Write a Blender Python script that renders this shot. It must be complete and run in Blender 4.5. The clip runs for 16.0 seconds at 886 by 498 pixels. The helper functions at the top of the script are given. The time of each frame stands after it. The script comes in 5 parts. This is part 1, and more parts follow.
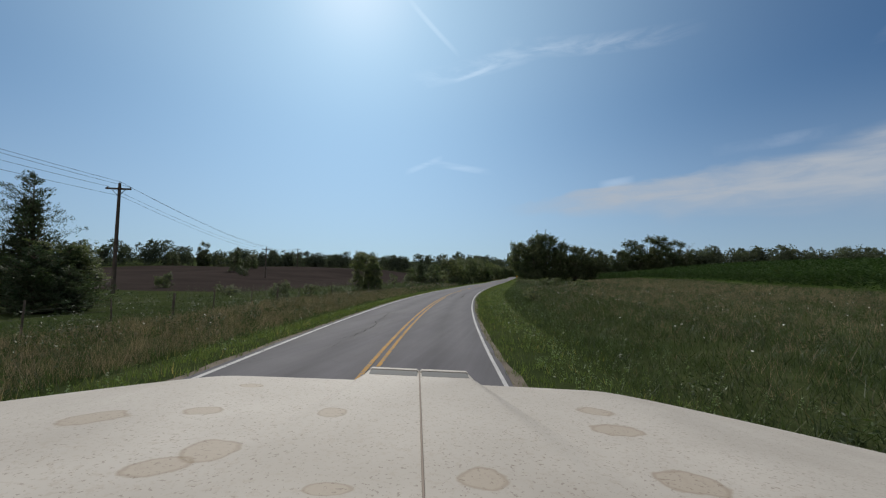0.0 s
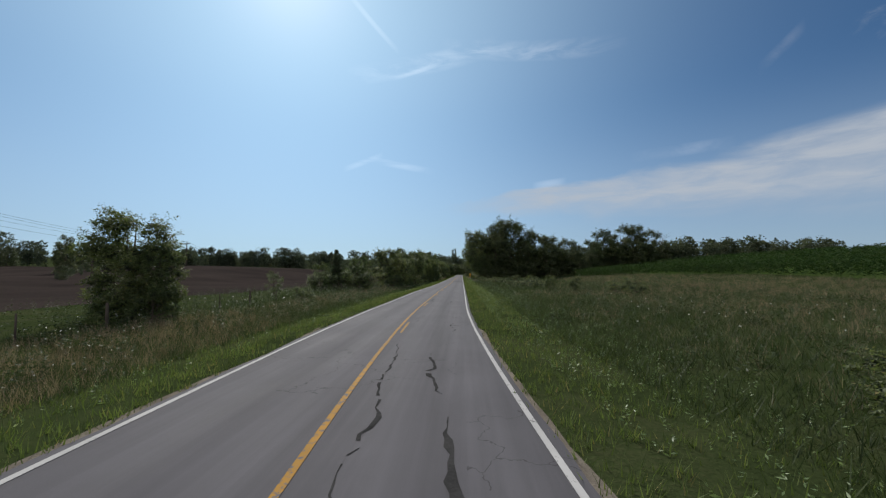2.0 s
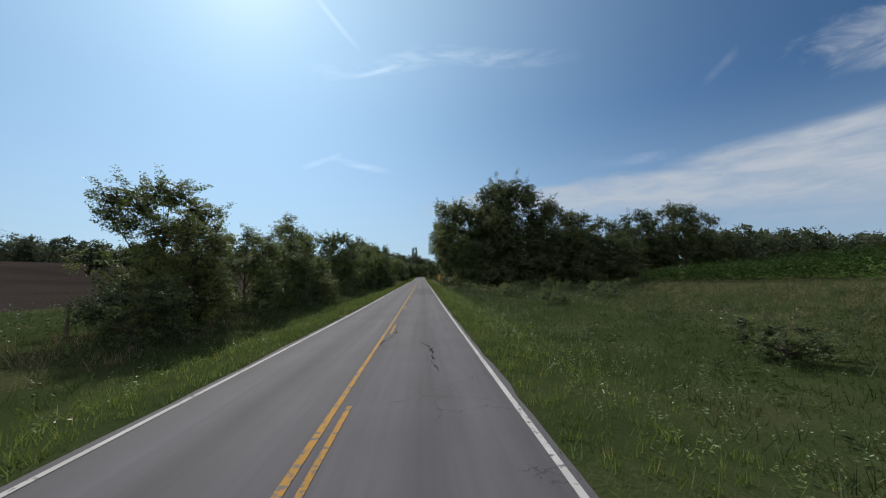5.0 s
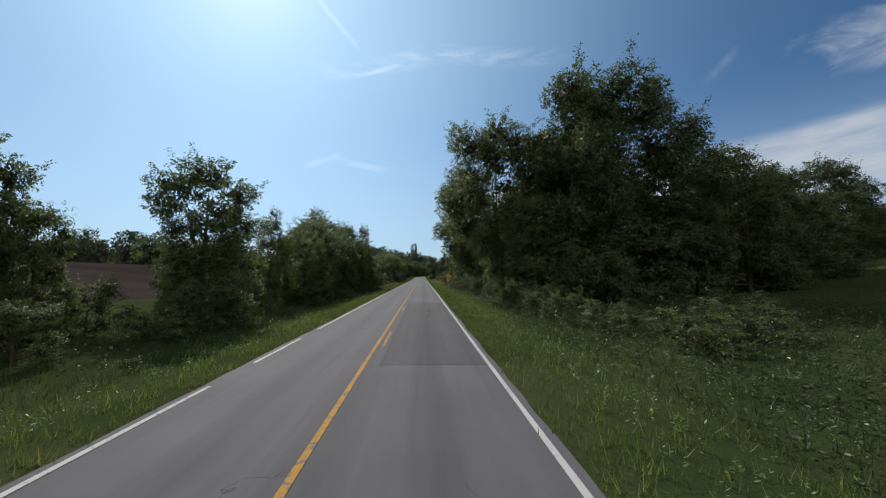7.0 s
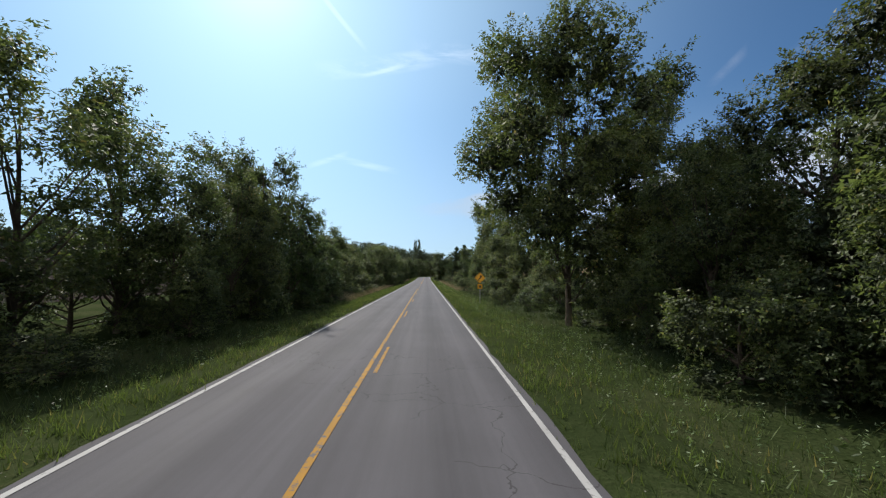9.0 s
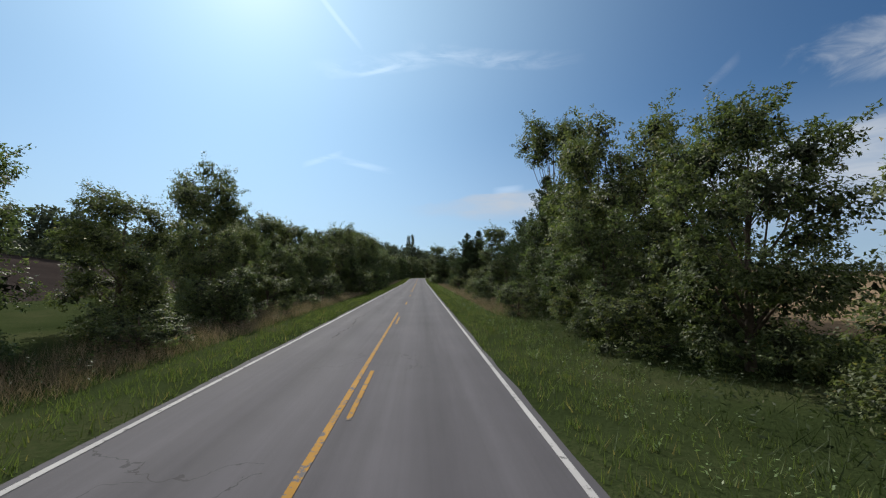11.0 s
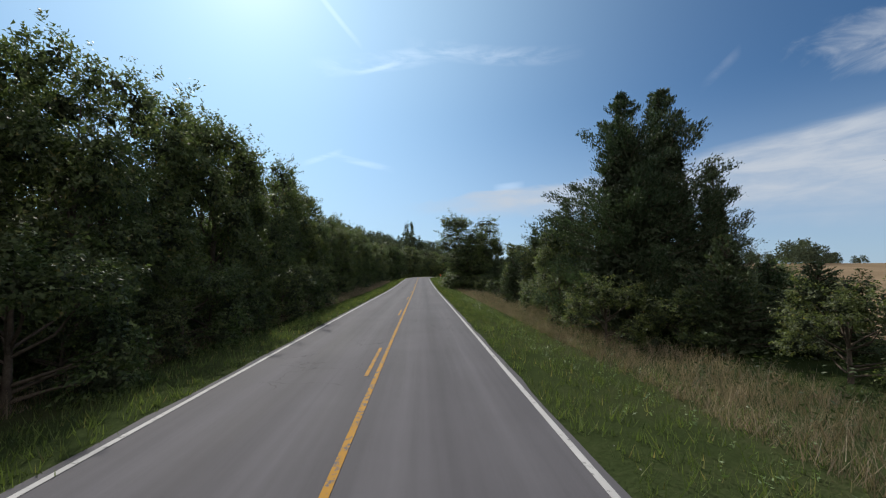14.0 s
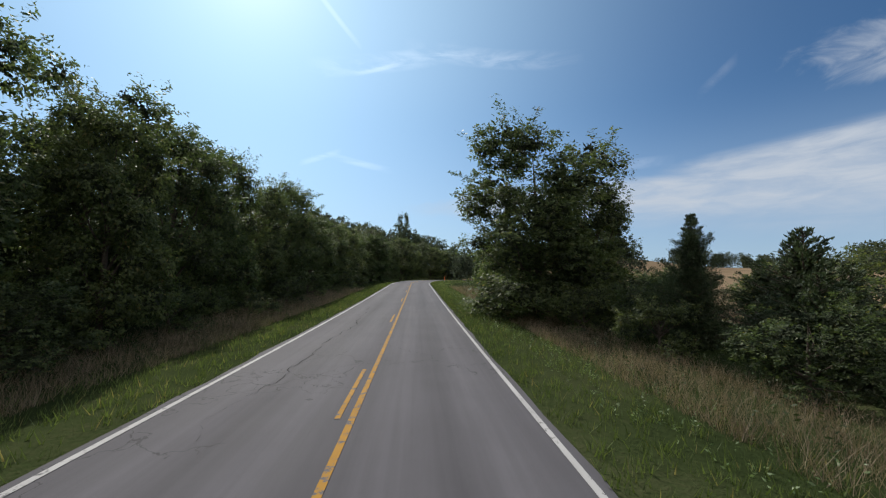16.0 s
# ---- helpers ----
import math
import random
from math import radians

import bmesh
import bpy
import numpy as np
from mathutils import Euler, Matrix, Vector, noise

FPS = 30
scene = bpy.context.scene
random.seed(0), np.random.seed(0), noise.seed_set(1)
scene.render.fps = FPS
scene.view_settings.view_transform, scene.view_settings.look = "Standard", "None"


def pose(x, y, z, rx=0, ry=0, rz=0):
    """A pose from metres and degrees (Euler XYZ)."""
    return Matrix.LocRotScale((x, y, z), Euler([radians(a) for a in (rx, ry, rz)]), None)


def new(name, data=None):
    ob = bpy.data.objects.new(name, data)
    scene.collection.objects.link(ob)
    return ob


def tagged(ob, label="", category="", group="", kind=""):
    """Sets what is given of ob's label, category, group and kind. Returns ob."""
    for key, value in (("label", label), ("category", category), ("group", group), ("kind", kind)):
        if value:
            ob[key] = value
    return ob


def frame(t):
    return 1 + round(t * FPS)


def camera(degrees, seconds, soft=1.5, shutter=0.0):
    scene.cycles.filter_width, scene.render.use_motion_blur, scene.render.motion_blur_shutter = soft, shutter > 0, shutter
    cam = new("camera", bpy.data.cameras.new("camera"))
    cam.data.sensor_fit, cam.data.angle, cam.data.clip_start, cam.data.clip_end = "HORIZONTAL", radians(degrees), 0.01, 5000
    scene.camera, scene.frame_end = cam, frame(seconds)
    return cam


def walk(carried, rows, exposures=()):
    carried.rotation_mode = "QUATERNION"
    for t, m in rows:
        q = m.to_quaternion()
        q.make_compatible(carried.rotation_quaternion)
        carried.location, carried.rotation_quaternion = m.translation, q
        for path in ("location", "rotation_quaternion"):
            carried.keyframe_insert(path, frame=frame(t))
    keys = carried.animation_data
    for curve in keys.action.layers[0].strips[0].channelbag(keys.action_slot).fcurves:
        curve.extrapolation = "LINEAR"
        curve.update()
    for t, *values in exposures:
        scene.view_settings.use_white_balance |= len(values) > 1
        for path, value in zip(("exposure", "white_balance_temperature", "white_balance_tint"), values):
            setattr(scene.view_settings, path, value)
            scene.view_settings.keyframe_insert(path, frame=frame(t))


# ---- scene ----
# A country road: straight along +y, with a bend before it and another past its end.
EYE_HEIGHT = 2.3
SUN_AZIMUTH, SUN_ELEVATION = -25.0, 39.0


def smooth(a, b, v):
    k = min(1.0, max(0.0, (v - a) / (b - a)))
    return k * k * (3 - 2 * k)


BEND_END, BEND_A, BEND_B = 68.0, 0.0016, 0.0000006


def road_x(y):
    """The road's middle."""
    if y < -20:
        u = BEND_END + 20
        return BEND_A * u ** 2 + BEND_B * u ** 3 + (2 * BEND_A * u + 3 * BEND_B * u ** 2) * (-20 - y)
    if y < BEND_END:
        u = BEND_END - y
        return BEND_A * u ** 2 + BEND_B * u ** 3
    if y > 470:
        return 32.4 + 0.72 * (y - 470)
    if y > 380:
        return 0.004 * (y - 380) ** 2
    return 0.0


def road_z(y):
    """Height of the road's middle: a low crest after the bend, then a long rise."""
    dip = 0.12 * (1 - smooth(-5, 60, y)) + 0.14 * smooth(170, 250, y) * (1 - smooth(265, 330, y))
    return 1.3 * smooth(60, 330, y) + 1.4 * smooth(318, 415, y) + 0.20 * math.exp(-((y - 88) / 26) ** 2) - dip


def bank(y):
    """How far the road tips to the inside of its first bend, as a slope."""
    return 0.070 * min(1.15, max(0.0, 1 - y / 72))


def surface(d, y):
    """Height of the asphalt at d from the middle: banked in the bend, crowned on the straight."""
    return road_z(y) - bank(y) * d - 0.012 * abs(d) * (1 - min(1.0, bank(y) / 0.04))


# seconds, x, y, yaw, pitch, roll
PATH = (
    (0, 9.25, 0, 11.45, 4.16, 0.25),
    (0.5, 7.08, 9.73, 9.30, 4.12, 0.1),
    (1, 5.33, 19.55, 7.11, 4.11, -0.2),
    (1.5, 3.93, 29.43, 4.83, 4.02, -0.5),
    (2, 2.82, 39.38, 2.74, 3.90, -0.65),
    (2.5, 2.05, 49.36, 0.95, 3.98, -0.7),
    (3, 1.62, 59.35, -0.84, 4.00, -0.5),
    (3.5, 1.43, 69.35, -1.95, 4.18, -0.6),
    (4, 1.43, 79.35, -2.64, 4.10, -0.3),
    (6.5, 1.40, 129.35, -3.45, 4.26, -0.75),
    (7, 1.39, 139.35, -3.05, 4.07, -0.45),
    (7.5, 1.36, 149.35, -2.84, 3.92, -0.1),
    (8, 1.34, 159.35, -2.75, 3.92, -0.06),
    (8.5, 1.33, 169.35, -2.72, 3.80, -0.04),
    (9, 1.31, 179.35, -2.45, 4.08, 0.06),
    (11.5, 1.22, 228.6, -3.48, 4.20, 0.6),
    (12, 1.21, 238.35, -3.60, 4.00, 0.46),
    (12.5, 1.18, 248.1, -3.30, 3.84, 0.35),
    (13, 1.13, 257.85, -3.06, 3.56, 0.25),
    (13.5, 1.09, 267.6, -2.95, 3.58, 0.14),
    (14, 1.08, 277.35, -3.14, 3.82, 0.14),
    (14.5, 1.09, 287.1, -3.30, 3.74, 0.18),
    (15, 1.10, 296.85, -3.52, 3.90, 0.32),
    (15.5, 1.09, 306.6, -3.58, 4.16, 0.6),
    (16, 1.08, 316.35, -3.68, 4.10, 1.0),
)
cam = camera(97.3, 16.0, soft=1.2)
walk(cam, [(t, pose(x, y, surface(x - road_x(y), y) + EYE_HEIGHT, 90 + pitch, 0, yaw) @ pose(0, 0, 0, 0, 0, roll)) for t, x, y, yaw, pitch, roll in PATH],
     ((0.0, -0.2), (1.5, -0.12), (4.2, -0.02), (6.5, 0.08), (7.5, 0.12), (8.2, 0.28), (9.2, 0.35), (11.5, 0.1), (12.5, 0.12), (14.0, 0.2), (15.0, 0.28), (16.0, 0.2)))

# ---- sky and sun ----
SKY_STRENGTH, SUN_STRENGTH, CLOUD_LIGHT = 0.085, 5.0, 7.0


def link(nt, a, b):
    nt.links.new(a, b)


def node(nt, kind, **values):
    n = nt.nodes.new(kind)
    for key, value in values.items():
        n.inputs[key.replace("_", " ")].default_value = value
    return n


def calc(nt, op, a, b=0.0, c=0.0):
    """A math node; a, b and c are sockets or numbers."""
    n = nt.nodes.new("ShaderNodeMath")
    n.operation = op
    for i, v in enumerate((a, b, c)):
        if isinstance(v, (int, float)):
            n.inputs[i].default_value = v
        else:
            link(nt, v, n.inputs[i])
    return n.outputs[0]


def ramp(nt, fac, *stops):
    n = nt.nodes.new("ShaderNodeValToRGB")
    el = n.color_ramp.elements
    while len(el) < len(stops):
        el.new(0.5)
    for e, (p, c) in zip(el, stops):
        e.position = p
        e.color = (c, c, c, 1) if isinstance(c, (int, float)) else (*c, 1)
    link(nt, fac, n.inputs[0])
    return n.outputs[0]


def grain(nt, vec, scale, detail=4.0, rough=0.55, distortion=0.0):
    n = node(nt, "ShaderNodeTexNoise", Scale=scale, Detail=detail, Roughness=rough, Distortion=distortion)
    if vec is not None:
        link(nt, vec, n.inputs["Vector"])
    return n.outputs[0]


def mixed(nt, fac, a, b, blend="MIX"):
    n = nt.nodes.new("ShaderNodeMix")
    n.data_type, n.blend_type = "RGBA", blend
    for v, s in ((fac, n.inputs[0]), (a, n.inputs[6]), (b, n.inputs[7])):
        if isinstance(v, (int, float)):
            s.default_value = v
        elif isinstance(v, tuple):
            s.default_value = (*v, 1)
        else:
            link(nt, v, s)
    return n.outputs[2]


world = bpy.data.worlds.new("sky")
scene.world = world
world.use_nodes = True
wt = world.node_tree
wt.nodes.clear()
sky = wt.nodes.new("ShaderNodeTexSky")
sky.sky_type, sky.sun_disc = "NISHITA", False
sky.sun_elevation, sky.sun_rotation = radians(SUN_ELEVATION), radians(SUN_AZIMUTH)
sky.air_density, sky.dust_density, sky.ozone_density, sky.altitude = 1.0, 0.35, 3.0, 200
way = wt.nodes.new("ShaderNodeTexCoord").outputs["Generated"]
split = wt.nodes.new("ShaderNodeSeparateXYZ")
link(wt, way, split.inputs[0])
azim = calc(wt, "MULTIPLY", calc(wt, "ARCTAN2", split.outputs[0], split.outputs[1]), 57.2958)
elev = calc(wt, "MULTIPLY", calc(wt, "ARCSINE", split.outputs[2]), 57.2958)
sphere = wt.nodes.new("ShaderNodeCombineXYZ")
link(wt, azim, sphere.inputs[0])
link(wt, elev, sphere.inputs[1])


def streaks(turn, sx, sy, scale, detail=8.0, rough=0.6, distortion=0.3):
    m = wt.nodes.new("ShaderNodeMapping")
    m.inputs["Rotation"].default_value = (0, 0, radians(turn))
    m.inputs["Scale"].default_value = (sx, sy, 1)
    link(wt, sphere.outputs[0], m.inputs[0])
    return grain(wt, m.outputs[0], scale, detail, rough, distortion)


def bump_at(v, middle, half):
    """1 at middle, falling smoothly to 0 at half away from it."""
    far = calc(wt, "DIVIDE", calc(wt, "SUBTRACT", v, middle), half)
    return calc(wt, "MAXIMUM", calc(wt, "SUBTRACT", 1.0, calc(wt, "MULTIPLY", far, far)), 0.0)


def rise(v, a, b):
    n = wt.nodes.new("ShaderNodeMapRange")
    n.interpolation_type = "SMOOTHSTEP"
    n.inputs["From Min"].default_value, n.inputs["From Max"].default_value = a, b
    link(wt, v, n.inputs[0])
    return n.outputs[0]


def band(a0, e0, a1, e1, half, reach, seam=1.0):
    """A wisp along the line between two directions (azimuth, elevation, in degrees)."""
    k = (e1 - e0) / (a1 - a0)
    line = calc(wt, "ADD", calc(wt, "MULTIPLY", calc(wt, "SUBTRACT", azim, a0), k), e0)
    across = bump_at(calc(wt, "SUBTRACT", elev, line), 0.0, half)
    along = bump_at(azim, (a0 + a1) / 2, abs(a1 - a0) / 2 * reach)
    return calc(wt, "MULTIPLY", calc(wt, "MULTIPLY", across, along), seam)


fine = streaks(-8, 0.25, 1.1, 0.55, 9.0, 0.62, 0.5)
broad = streaks(-14, 0.10, 0.32, 0.5, 7.0, 0.55, 0.6)
puff = streaks(-20, 0.35, 0.55, 0.45, 9.0, 0.6, 0.6)
low = calc(wt, "ADD", 7.4, calc(wt, "MULTIPLY", calc(wt, "SUBTRACT", azim, 20.0), -0.07))
high = calc(wt, "ADD", 11.9, calc(wt, "MULTIPLY", calc(wt, "SUBTRACT", azim, 13.8), 0.10))
lifted = calc(wt, "ADD", elev, calc(wt, "MULTIPLY", calc(wt, "SUBTRACT", broad, 0.5), 6.0))
share = calc(wt, "DIVIDE", calc(wt, "SUBTRACT", lifted, low), calc(wt, "MAXIMUM", calc(wt, "SUBTRACT", high, low), 0.8))
body = calc(wt, "MULTIPLY", rise(share, -0.15, 0.5), calc(wt, "SUBTRACT", 1.0, rise(share, 0.86, 1.12)))
ends = calc(wt, "MULTIPLY", rise(azim, -4.0, 13.0), calc(wt, "SUBTRACT", 1.0, rise(azim, 75.0, 100.0)))
sheet = calc(wt, "MULTIPLY", calc(wt, "MULTIPLY", body, ends), calc(wt, "ADD", 0.5, calc(wt, "MULTIPLY", rise(fine, 0.3, 0.7), 0.5)))
heap = calc(wt, "MULTIPLY", bump_at(calc(wt, "SUBTRACT", elev, calc(wt, "MULTIPLY", azim, 0.05)), 20.2, 4.4), bump_at(azim, 57.0, 13.0))
heap = calc(wt, "MULTIPLY", rise(calc(wt, "ADD", calc(wt, "MULTIPLY", heap, 0.75), calc(wt, "MULTIPLY", calc(wt, "SUBTRACT", puff, 0.5), 1.3)), 0.3, 0.85), 0.8)
veil = calc(wt, "ADD", band(-17, 27.2, 6, 31.2, 1.4, 1.0, 0.55), band(-3, 31.3, 24, 28.8, 1.3, 1.0, 0.5))
thin = calc(wt, "MULTIPLY", veil, rise(fine, 0.36, 0.66))
hooked = calc(wt, "ADD", band(-17.2, 15.1, -11.4, 17.4, 0.5, 1.0, 0.4), band(-13.5, 16.7, -3.8, 15.1, 0.55, 1.0, 0.4))
thin = calc(wt, "ADD", thin, calc(wt, "MULTIPLY", hooked, rise(fine, 0.3, 0.6)))
thin = calc(wt, "ADD", thin, band(-9.9, 27.4, -2.5, 29.4, 0.34, 1.05, 0.42))
thin = calc(wt, "ADD", thin, band(-16.5, 36.4, -9.6, 31.0, 0.5, 1.2, 0.4))
thin = calc(wt, "ADD", thin, calc(wt, "MULTIPLY", band(10.4, 12.6, 15.2, 13.0, 0.6, 1.0, 0.5), rise(puff, 0.3, 0.6)))
thin = calc(wt, "ADD", thin, calc(wt, "MULTIPLY", band(37.2, 22.1, 41.6, 25.3, 0.8, 1.0, 0.34), rise(puff, 0.3, 0.7)))
thin = calc(wt, "ADD", thin, calc(wt, "MULTIPLY", band(23.5, 15.2, 35.0, 15.2, 0.8, 1.0, 0.4), rise(puff, 0.3, 0.7)))
# away from the sun, out of view, added bright cloud banks fill the shade
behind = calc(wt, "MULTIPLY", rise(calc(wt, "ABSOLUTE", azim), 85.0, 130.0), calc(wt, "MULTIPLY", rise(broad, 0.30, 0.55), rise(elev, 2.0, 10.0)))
cover = calc(wt, "MINIMUM", calc(wt, "ADD", sheet, heap), 1.0)
clear = mixed(wt, 1.0, sky.outputs[0], (0.445, 0.655, 0.80), "MULTIPLY")
haze_low = calc(wt, "MULTIPLY", calc(wt, "SUBTRACT", 1.0, rise(elev, -1.0, 24.0)), 0.65)
clear = mixed(wt, haze_low, clear, (4.7, 6.05, 8.0))
to_sun = wt.nodes.new("ShaderNodeVectorMath")
to_sun.operation = "DOT_PRODUCT"
link(wt, way, to_sun.inputs[0])
_a, _e = radians(SUN_AZIMUTH), radians(SUN_ELEVATION)
to_sun.inputs[1].default_value = (math.sin(_a) * math.cos(_e), math.cos(_a) * math.cos(_e), math.sin(_e))
near_sun = calc(wt, "MAXIMUM", to_sun.outputs["Value"], 0.0)
clear = mixed(wt, calc(wt, "POWER", near_sun, 5.0), clear, mixed(wt, 1.0, clear, (4.1, 5.6, 6.0), "ADD"))
clear = mixed(wt, calc(wt, "POWER", near_sun, 150.0), clear, mixed(wt, 1.0, clear, (2.4, 1.6, 1.1), "ADD"))
sky_colour = mixed(wt, calc(wt, "MULTIPLY", cover, 0.9), clear, (CLOUD_LIGHT * 0.82, CLOUD_LIGHT * 0.895, CLOUD_LIGHT * 1.0))
# unseen banks at over twice the cloud light, as fill from behind
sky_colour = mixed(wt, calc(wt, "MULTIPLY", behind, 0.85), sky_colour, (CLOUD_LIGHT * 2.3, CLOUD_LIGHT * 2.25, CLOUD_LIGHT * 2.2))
sky_colour = mixed(wt, calc(wt, "MINIMUM", thin, 1.0), sky_colour, mixed(wt, 1.0, sky_colour, (2.9, 2.6, 2.2), "ADD"))
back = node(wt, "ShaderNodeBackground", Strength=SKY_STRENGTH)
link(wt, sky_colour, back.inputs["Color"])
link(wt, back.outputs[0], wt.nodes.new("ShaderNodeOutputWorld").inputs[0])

sun_lamp = bpy.data.lights.new("sun", "SUN")
sun_lamp.energy, sun_lamp.angle, sun_lamp.color = SUN_STRENGTH, radians(0.53), (1.0, 0.95, 0.87)
sun = new("sun", sun_lamp)
sun.rotation_euler = Vector((math.sin(_a) * math.cos(_e), math.cos(_a) * math.cos(_e), math.sin(_e))).to_track_quat("Z", "Y").to_euler()

# ---- materials ----
def material(name, rough=0.8, spec=0.3):
    m = bpy.data.materials.new(name)
    m.use_nodes = True
    nt = m.node_tree
    b = nt.nodes["Principled BSDF"]
    b.inputs["Roughness"].default_value = rough
    b.inputs["Specular IOR Level"].default_value = spec
    return m, nt, b


def bumped(nt, b, height, strength, distance):
    n = node(nt, "ShaderNodeBump", Strength=strength, Distance=distance)
    link(nt, height, n.inputs["Height"])
    link(nt, n.outputs[0], b.inputs["Normal"])


def place_of(nt):
    return nt.nodes.new("ShaderNodeTexCoord").outputs["Object"]


def leafy(name, dark, light, dry, glow=0.3, rough=0.58, spec=0.3, dry_share=0.03):
    """Leaves: each one its own shade, and each plant; light passes through them."""
    m, nt, b = material(name, rough, spec)
    geo = nt.nodes.new("ShaderNodeNewGeometry")
    obj = nt.nodes.new("ShaderNodeObjectInfo")
    tone = ramp(nt, geo.outputs["Random Per Island"], (0.0, dark), (0.97 - dry_share, light), (1.0, dry))
    each = ramp(nt, obj.outputs["Random"], (0.0, (0.78, 0.86, 0.8)), (0.5, (1.0, 1.0, 1.0)), (1.0, (1.12, 1.06, 0.93)))
    patches = ramp(nt, grain(nt, place_of(nt), 0.6, 3.0), (0.3, 0.75), (0.7, 1.2))
    c = mixed(nt, 1.0, mixed(nt, 1.0, tone, each, "MULTIPLY"), patches, "MULTIPLY")
    link(nt, c, b.inputs["Base Color"])
    thin_leaf = nt.nodes.new("ShaderNodeBsdfTranslucent")
    link(nt, mixed(nt, 1.0, c, (1.25, 1.33, 0.85), "MULTIPLY"), thin_leaf.inputs["Color"])
    blend = nt.nodes.new("ShaderNodeMixShader")
    blend.inputs[0].default_value = glow
    link(nt, b.outputs[0], blend.inputs[1])
    link(nt, thin_leaf.outputs[0], blend.inputs[2])
    link(nt, blend.outputs[0], nt.nodes["Material Output"].inputs[0])
    return m


def mottled(name, stops, scale, rough=0.9, spec=0.04, fine_scale=20.0, relief=0.5, distance=0.02):
    """A two-scale surface: broad stains and fine grain, with relief."""
    m, nt, b = material(name, rough, spec)
    if spec < 0.1:
        b.inputs["IOR"].default_value = 1.03
    at = place_of(nt)
    broad_n, fine_n = grain(nt, at, scale, 5.0), grain(nt, at, fine_scale, 4.0, 0.65)
    mixn = calc(nt, "ADD", calc(nt, "MULTIPLY", broad_n, 0.6), calc(nt, "MULTIPLY", fine_n, 0.4))
    link(nt, ramp(nt, mixn, *stops), b.inputs["Base Color"])
    bumped(nt, b, fine_n, relief, distance)
    return m


LEAF = leafy("leaves", (0.045, 0.062, 0.028), (0.104, 0.132, 0.053), (0.159, 0.136, 0.056), 0.45, 0.56, 0.26)
LEAF_LIGHT = leafy("light_leaves", (0.051, 0.068, 0.029), (0.114, 0.140, 0.056), (0.184, 0.144, 0.062), 0.45, 0.56, 0.26)
NEEDLE = leafy("needles", (0.030, 0.045, 0.024), (0.066, 0.090, 0.046), (0.09, 0.065, 0.035), 0.2, 0.6, 0.22)
# leaf colour darkened to stand for the backlit shade of grove and woods
BACKLIT_LEAF = leafy("backlit_leaves", (0.036, 0.049, 0.025), (0.080, 0.100, 0.046), (0.126, 0.107, 0.050), 0.42, 0.56, 0.26)
# distance haze is mixed into this leaf colour as a bluish tint
HAZED_FAR_LEAF = leafy("hazed_far_leaves", (0.040, 0.052, 0.040), (0.080, 0.096, 0.070), (0.10, 0.10, 0.06), 0.3, 0.8, 0.05)
GRASS = leafy("grass_blades", (0.046, 0.070, 0.022), (0.100, 0.134, 0.042), (0.22, 0.18, 0.085), 0.35, 0.6, 0.2, 0.07)
STRAW = leafy("dry_grass", (0.125, 0.090, 0.066), (0.265, 0.198, 0.146), (0.34, 0.275, 0.20), 0.25, 0.7, 0.2)
WEED = leafy("weeds", (0.020, 0.032, 0.012), (0.050, 0.070, 0.024), (0.085, 0.074, 0.040), 0.28, 0.6, 0.2)
CORN = leafy("maize_leaves", (0.016, 0.034, 0.010), (0.032, 0.056, 0.017), (0.05, 0.06, 0.025), 0.25, 0.8, 0.05)
# a darker leaf colour that paints the shade inside the crowns
INNER_SHADE = mottled("inner_foliage_shade", ((0.32, (0.026, 0.034, 0.018)), (0.5, (0.042, 0.053, 0.027)), (0.68, (0.064, 0.078, 0.040))), 2.5, 0.75, 0.15, fine_scale=11.0, relief=1.0, distance=0.12)
BARK = mottled("bark", ((0.3, (0.035, 0.028, 0.022)), (0.7, (0.13, 0.105, 0.085))), 3.0, fine_scale=18.0, relief=0.8, distance=0.03)
DEAD_WOOD = mottled("dead_wood", ((0.3, (0.10, 0.088, 0.078)), (0.7, (0.22, 0.20, 0.18))), 3.0)
POST_WOOD = mottled("post_wood", ((0.3, (0.032, 0.026, 0.022)), (0.7, (0.095, 0.08, 0.068))), 2.0, fine_scale=30.0)
TURF = mottled("turf", ((0.3, (0.016, 0.024, 0.009)), (0.5, (0.029, 0.039, 0.015)), (0.68, (0.050, 0.053, 0.026))), 0.22, fine_scale=11.0, relief=0.9, distance=0.06)
SOIL = mottled("ploughed_soil", ((0.3, (0.018, 0.015, 0.014)), (0.7, (0.040, 0.032, 0.029))), 0.05, fine_scale=2.2, relief=0.9, distance=0.12)
STUBBLE = mottled("stubble", ((0.3, (0.11, 0.08, 0.05)), (0.7, (0.205, 0.152, 0.10))), 0.06, fine_scale=3.0, relief=0.7, distance=0.08)
CROP_GROUND = mottled("crop_ground", ((0.3, (0.028, 0.05, 0.012)), (0.7, (0.06, 0.09, 0.025))), 0.1, fine_scale=2.0)
GRAVEL = mottled("gravel", ((0.3, (0.075, 0.064, 0.052)), (0.7, (0.20, 0.175, 0.145))), 1.2, fine_scale=26.0, relief=0.9, distance=0.03)
STONE = mottled("stones", ((0.3, (0.16, 0.15, 0.14)), (0.7, (0.34, 0.32, 0.30))), 0.8)
PETAL, _nt, _b = material("petals", 0.7, 0.2)
_b.inputs["Base Color"].default_value = (0.52, 0.52, 0.48, 1)
WIRE, _nt, _b = material("wire", 0.8, 0.1)
_b.inputs["Base Color"].default_value, _b.inputs["Metallic"].default_value = (0.035, 0.034, 0.034, 1), 0.0
STEEL, _nt, _b = material("galvanised_steel", 0.45, 0.5)
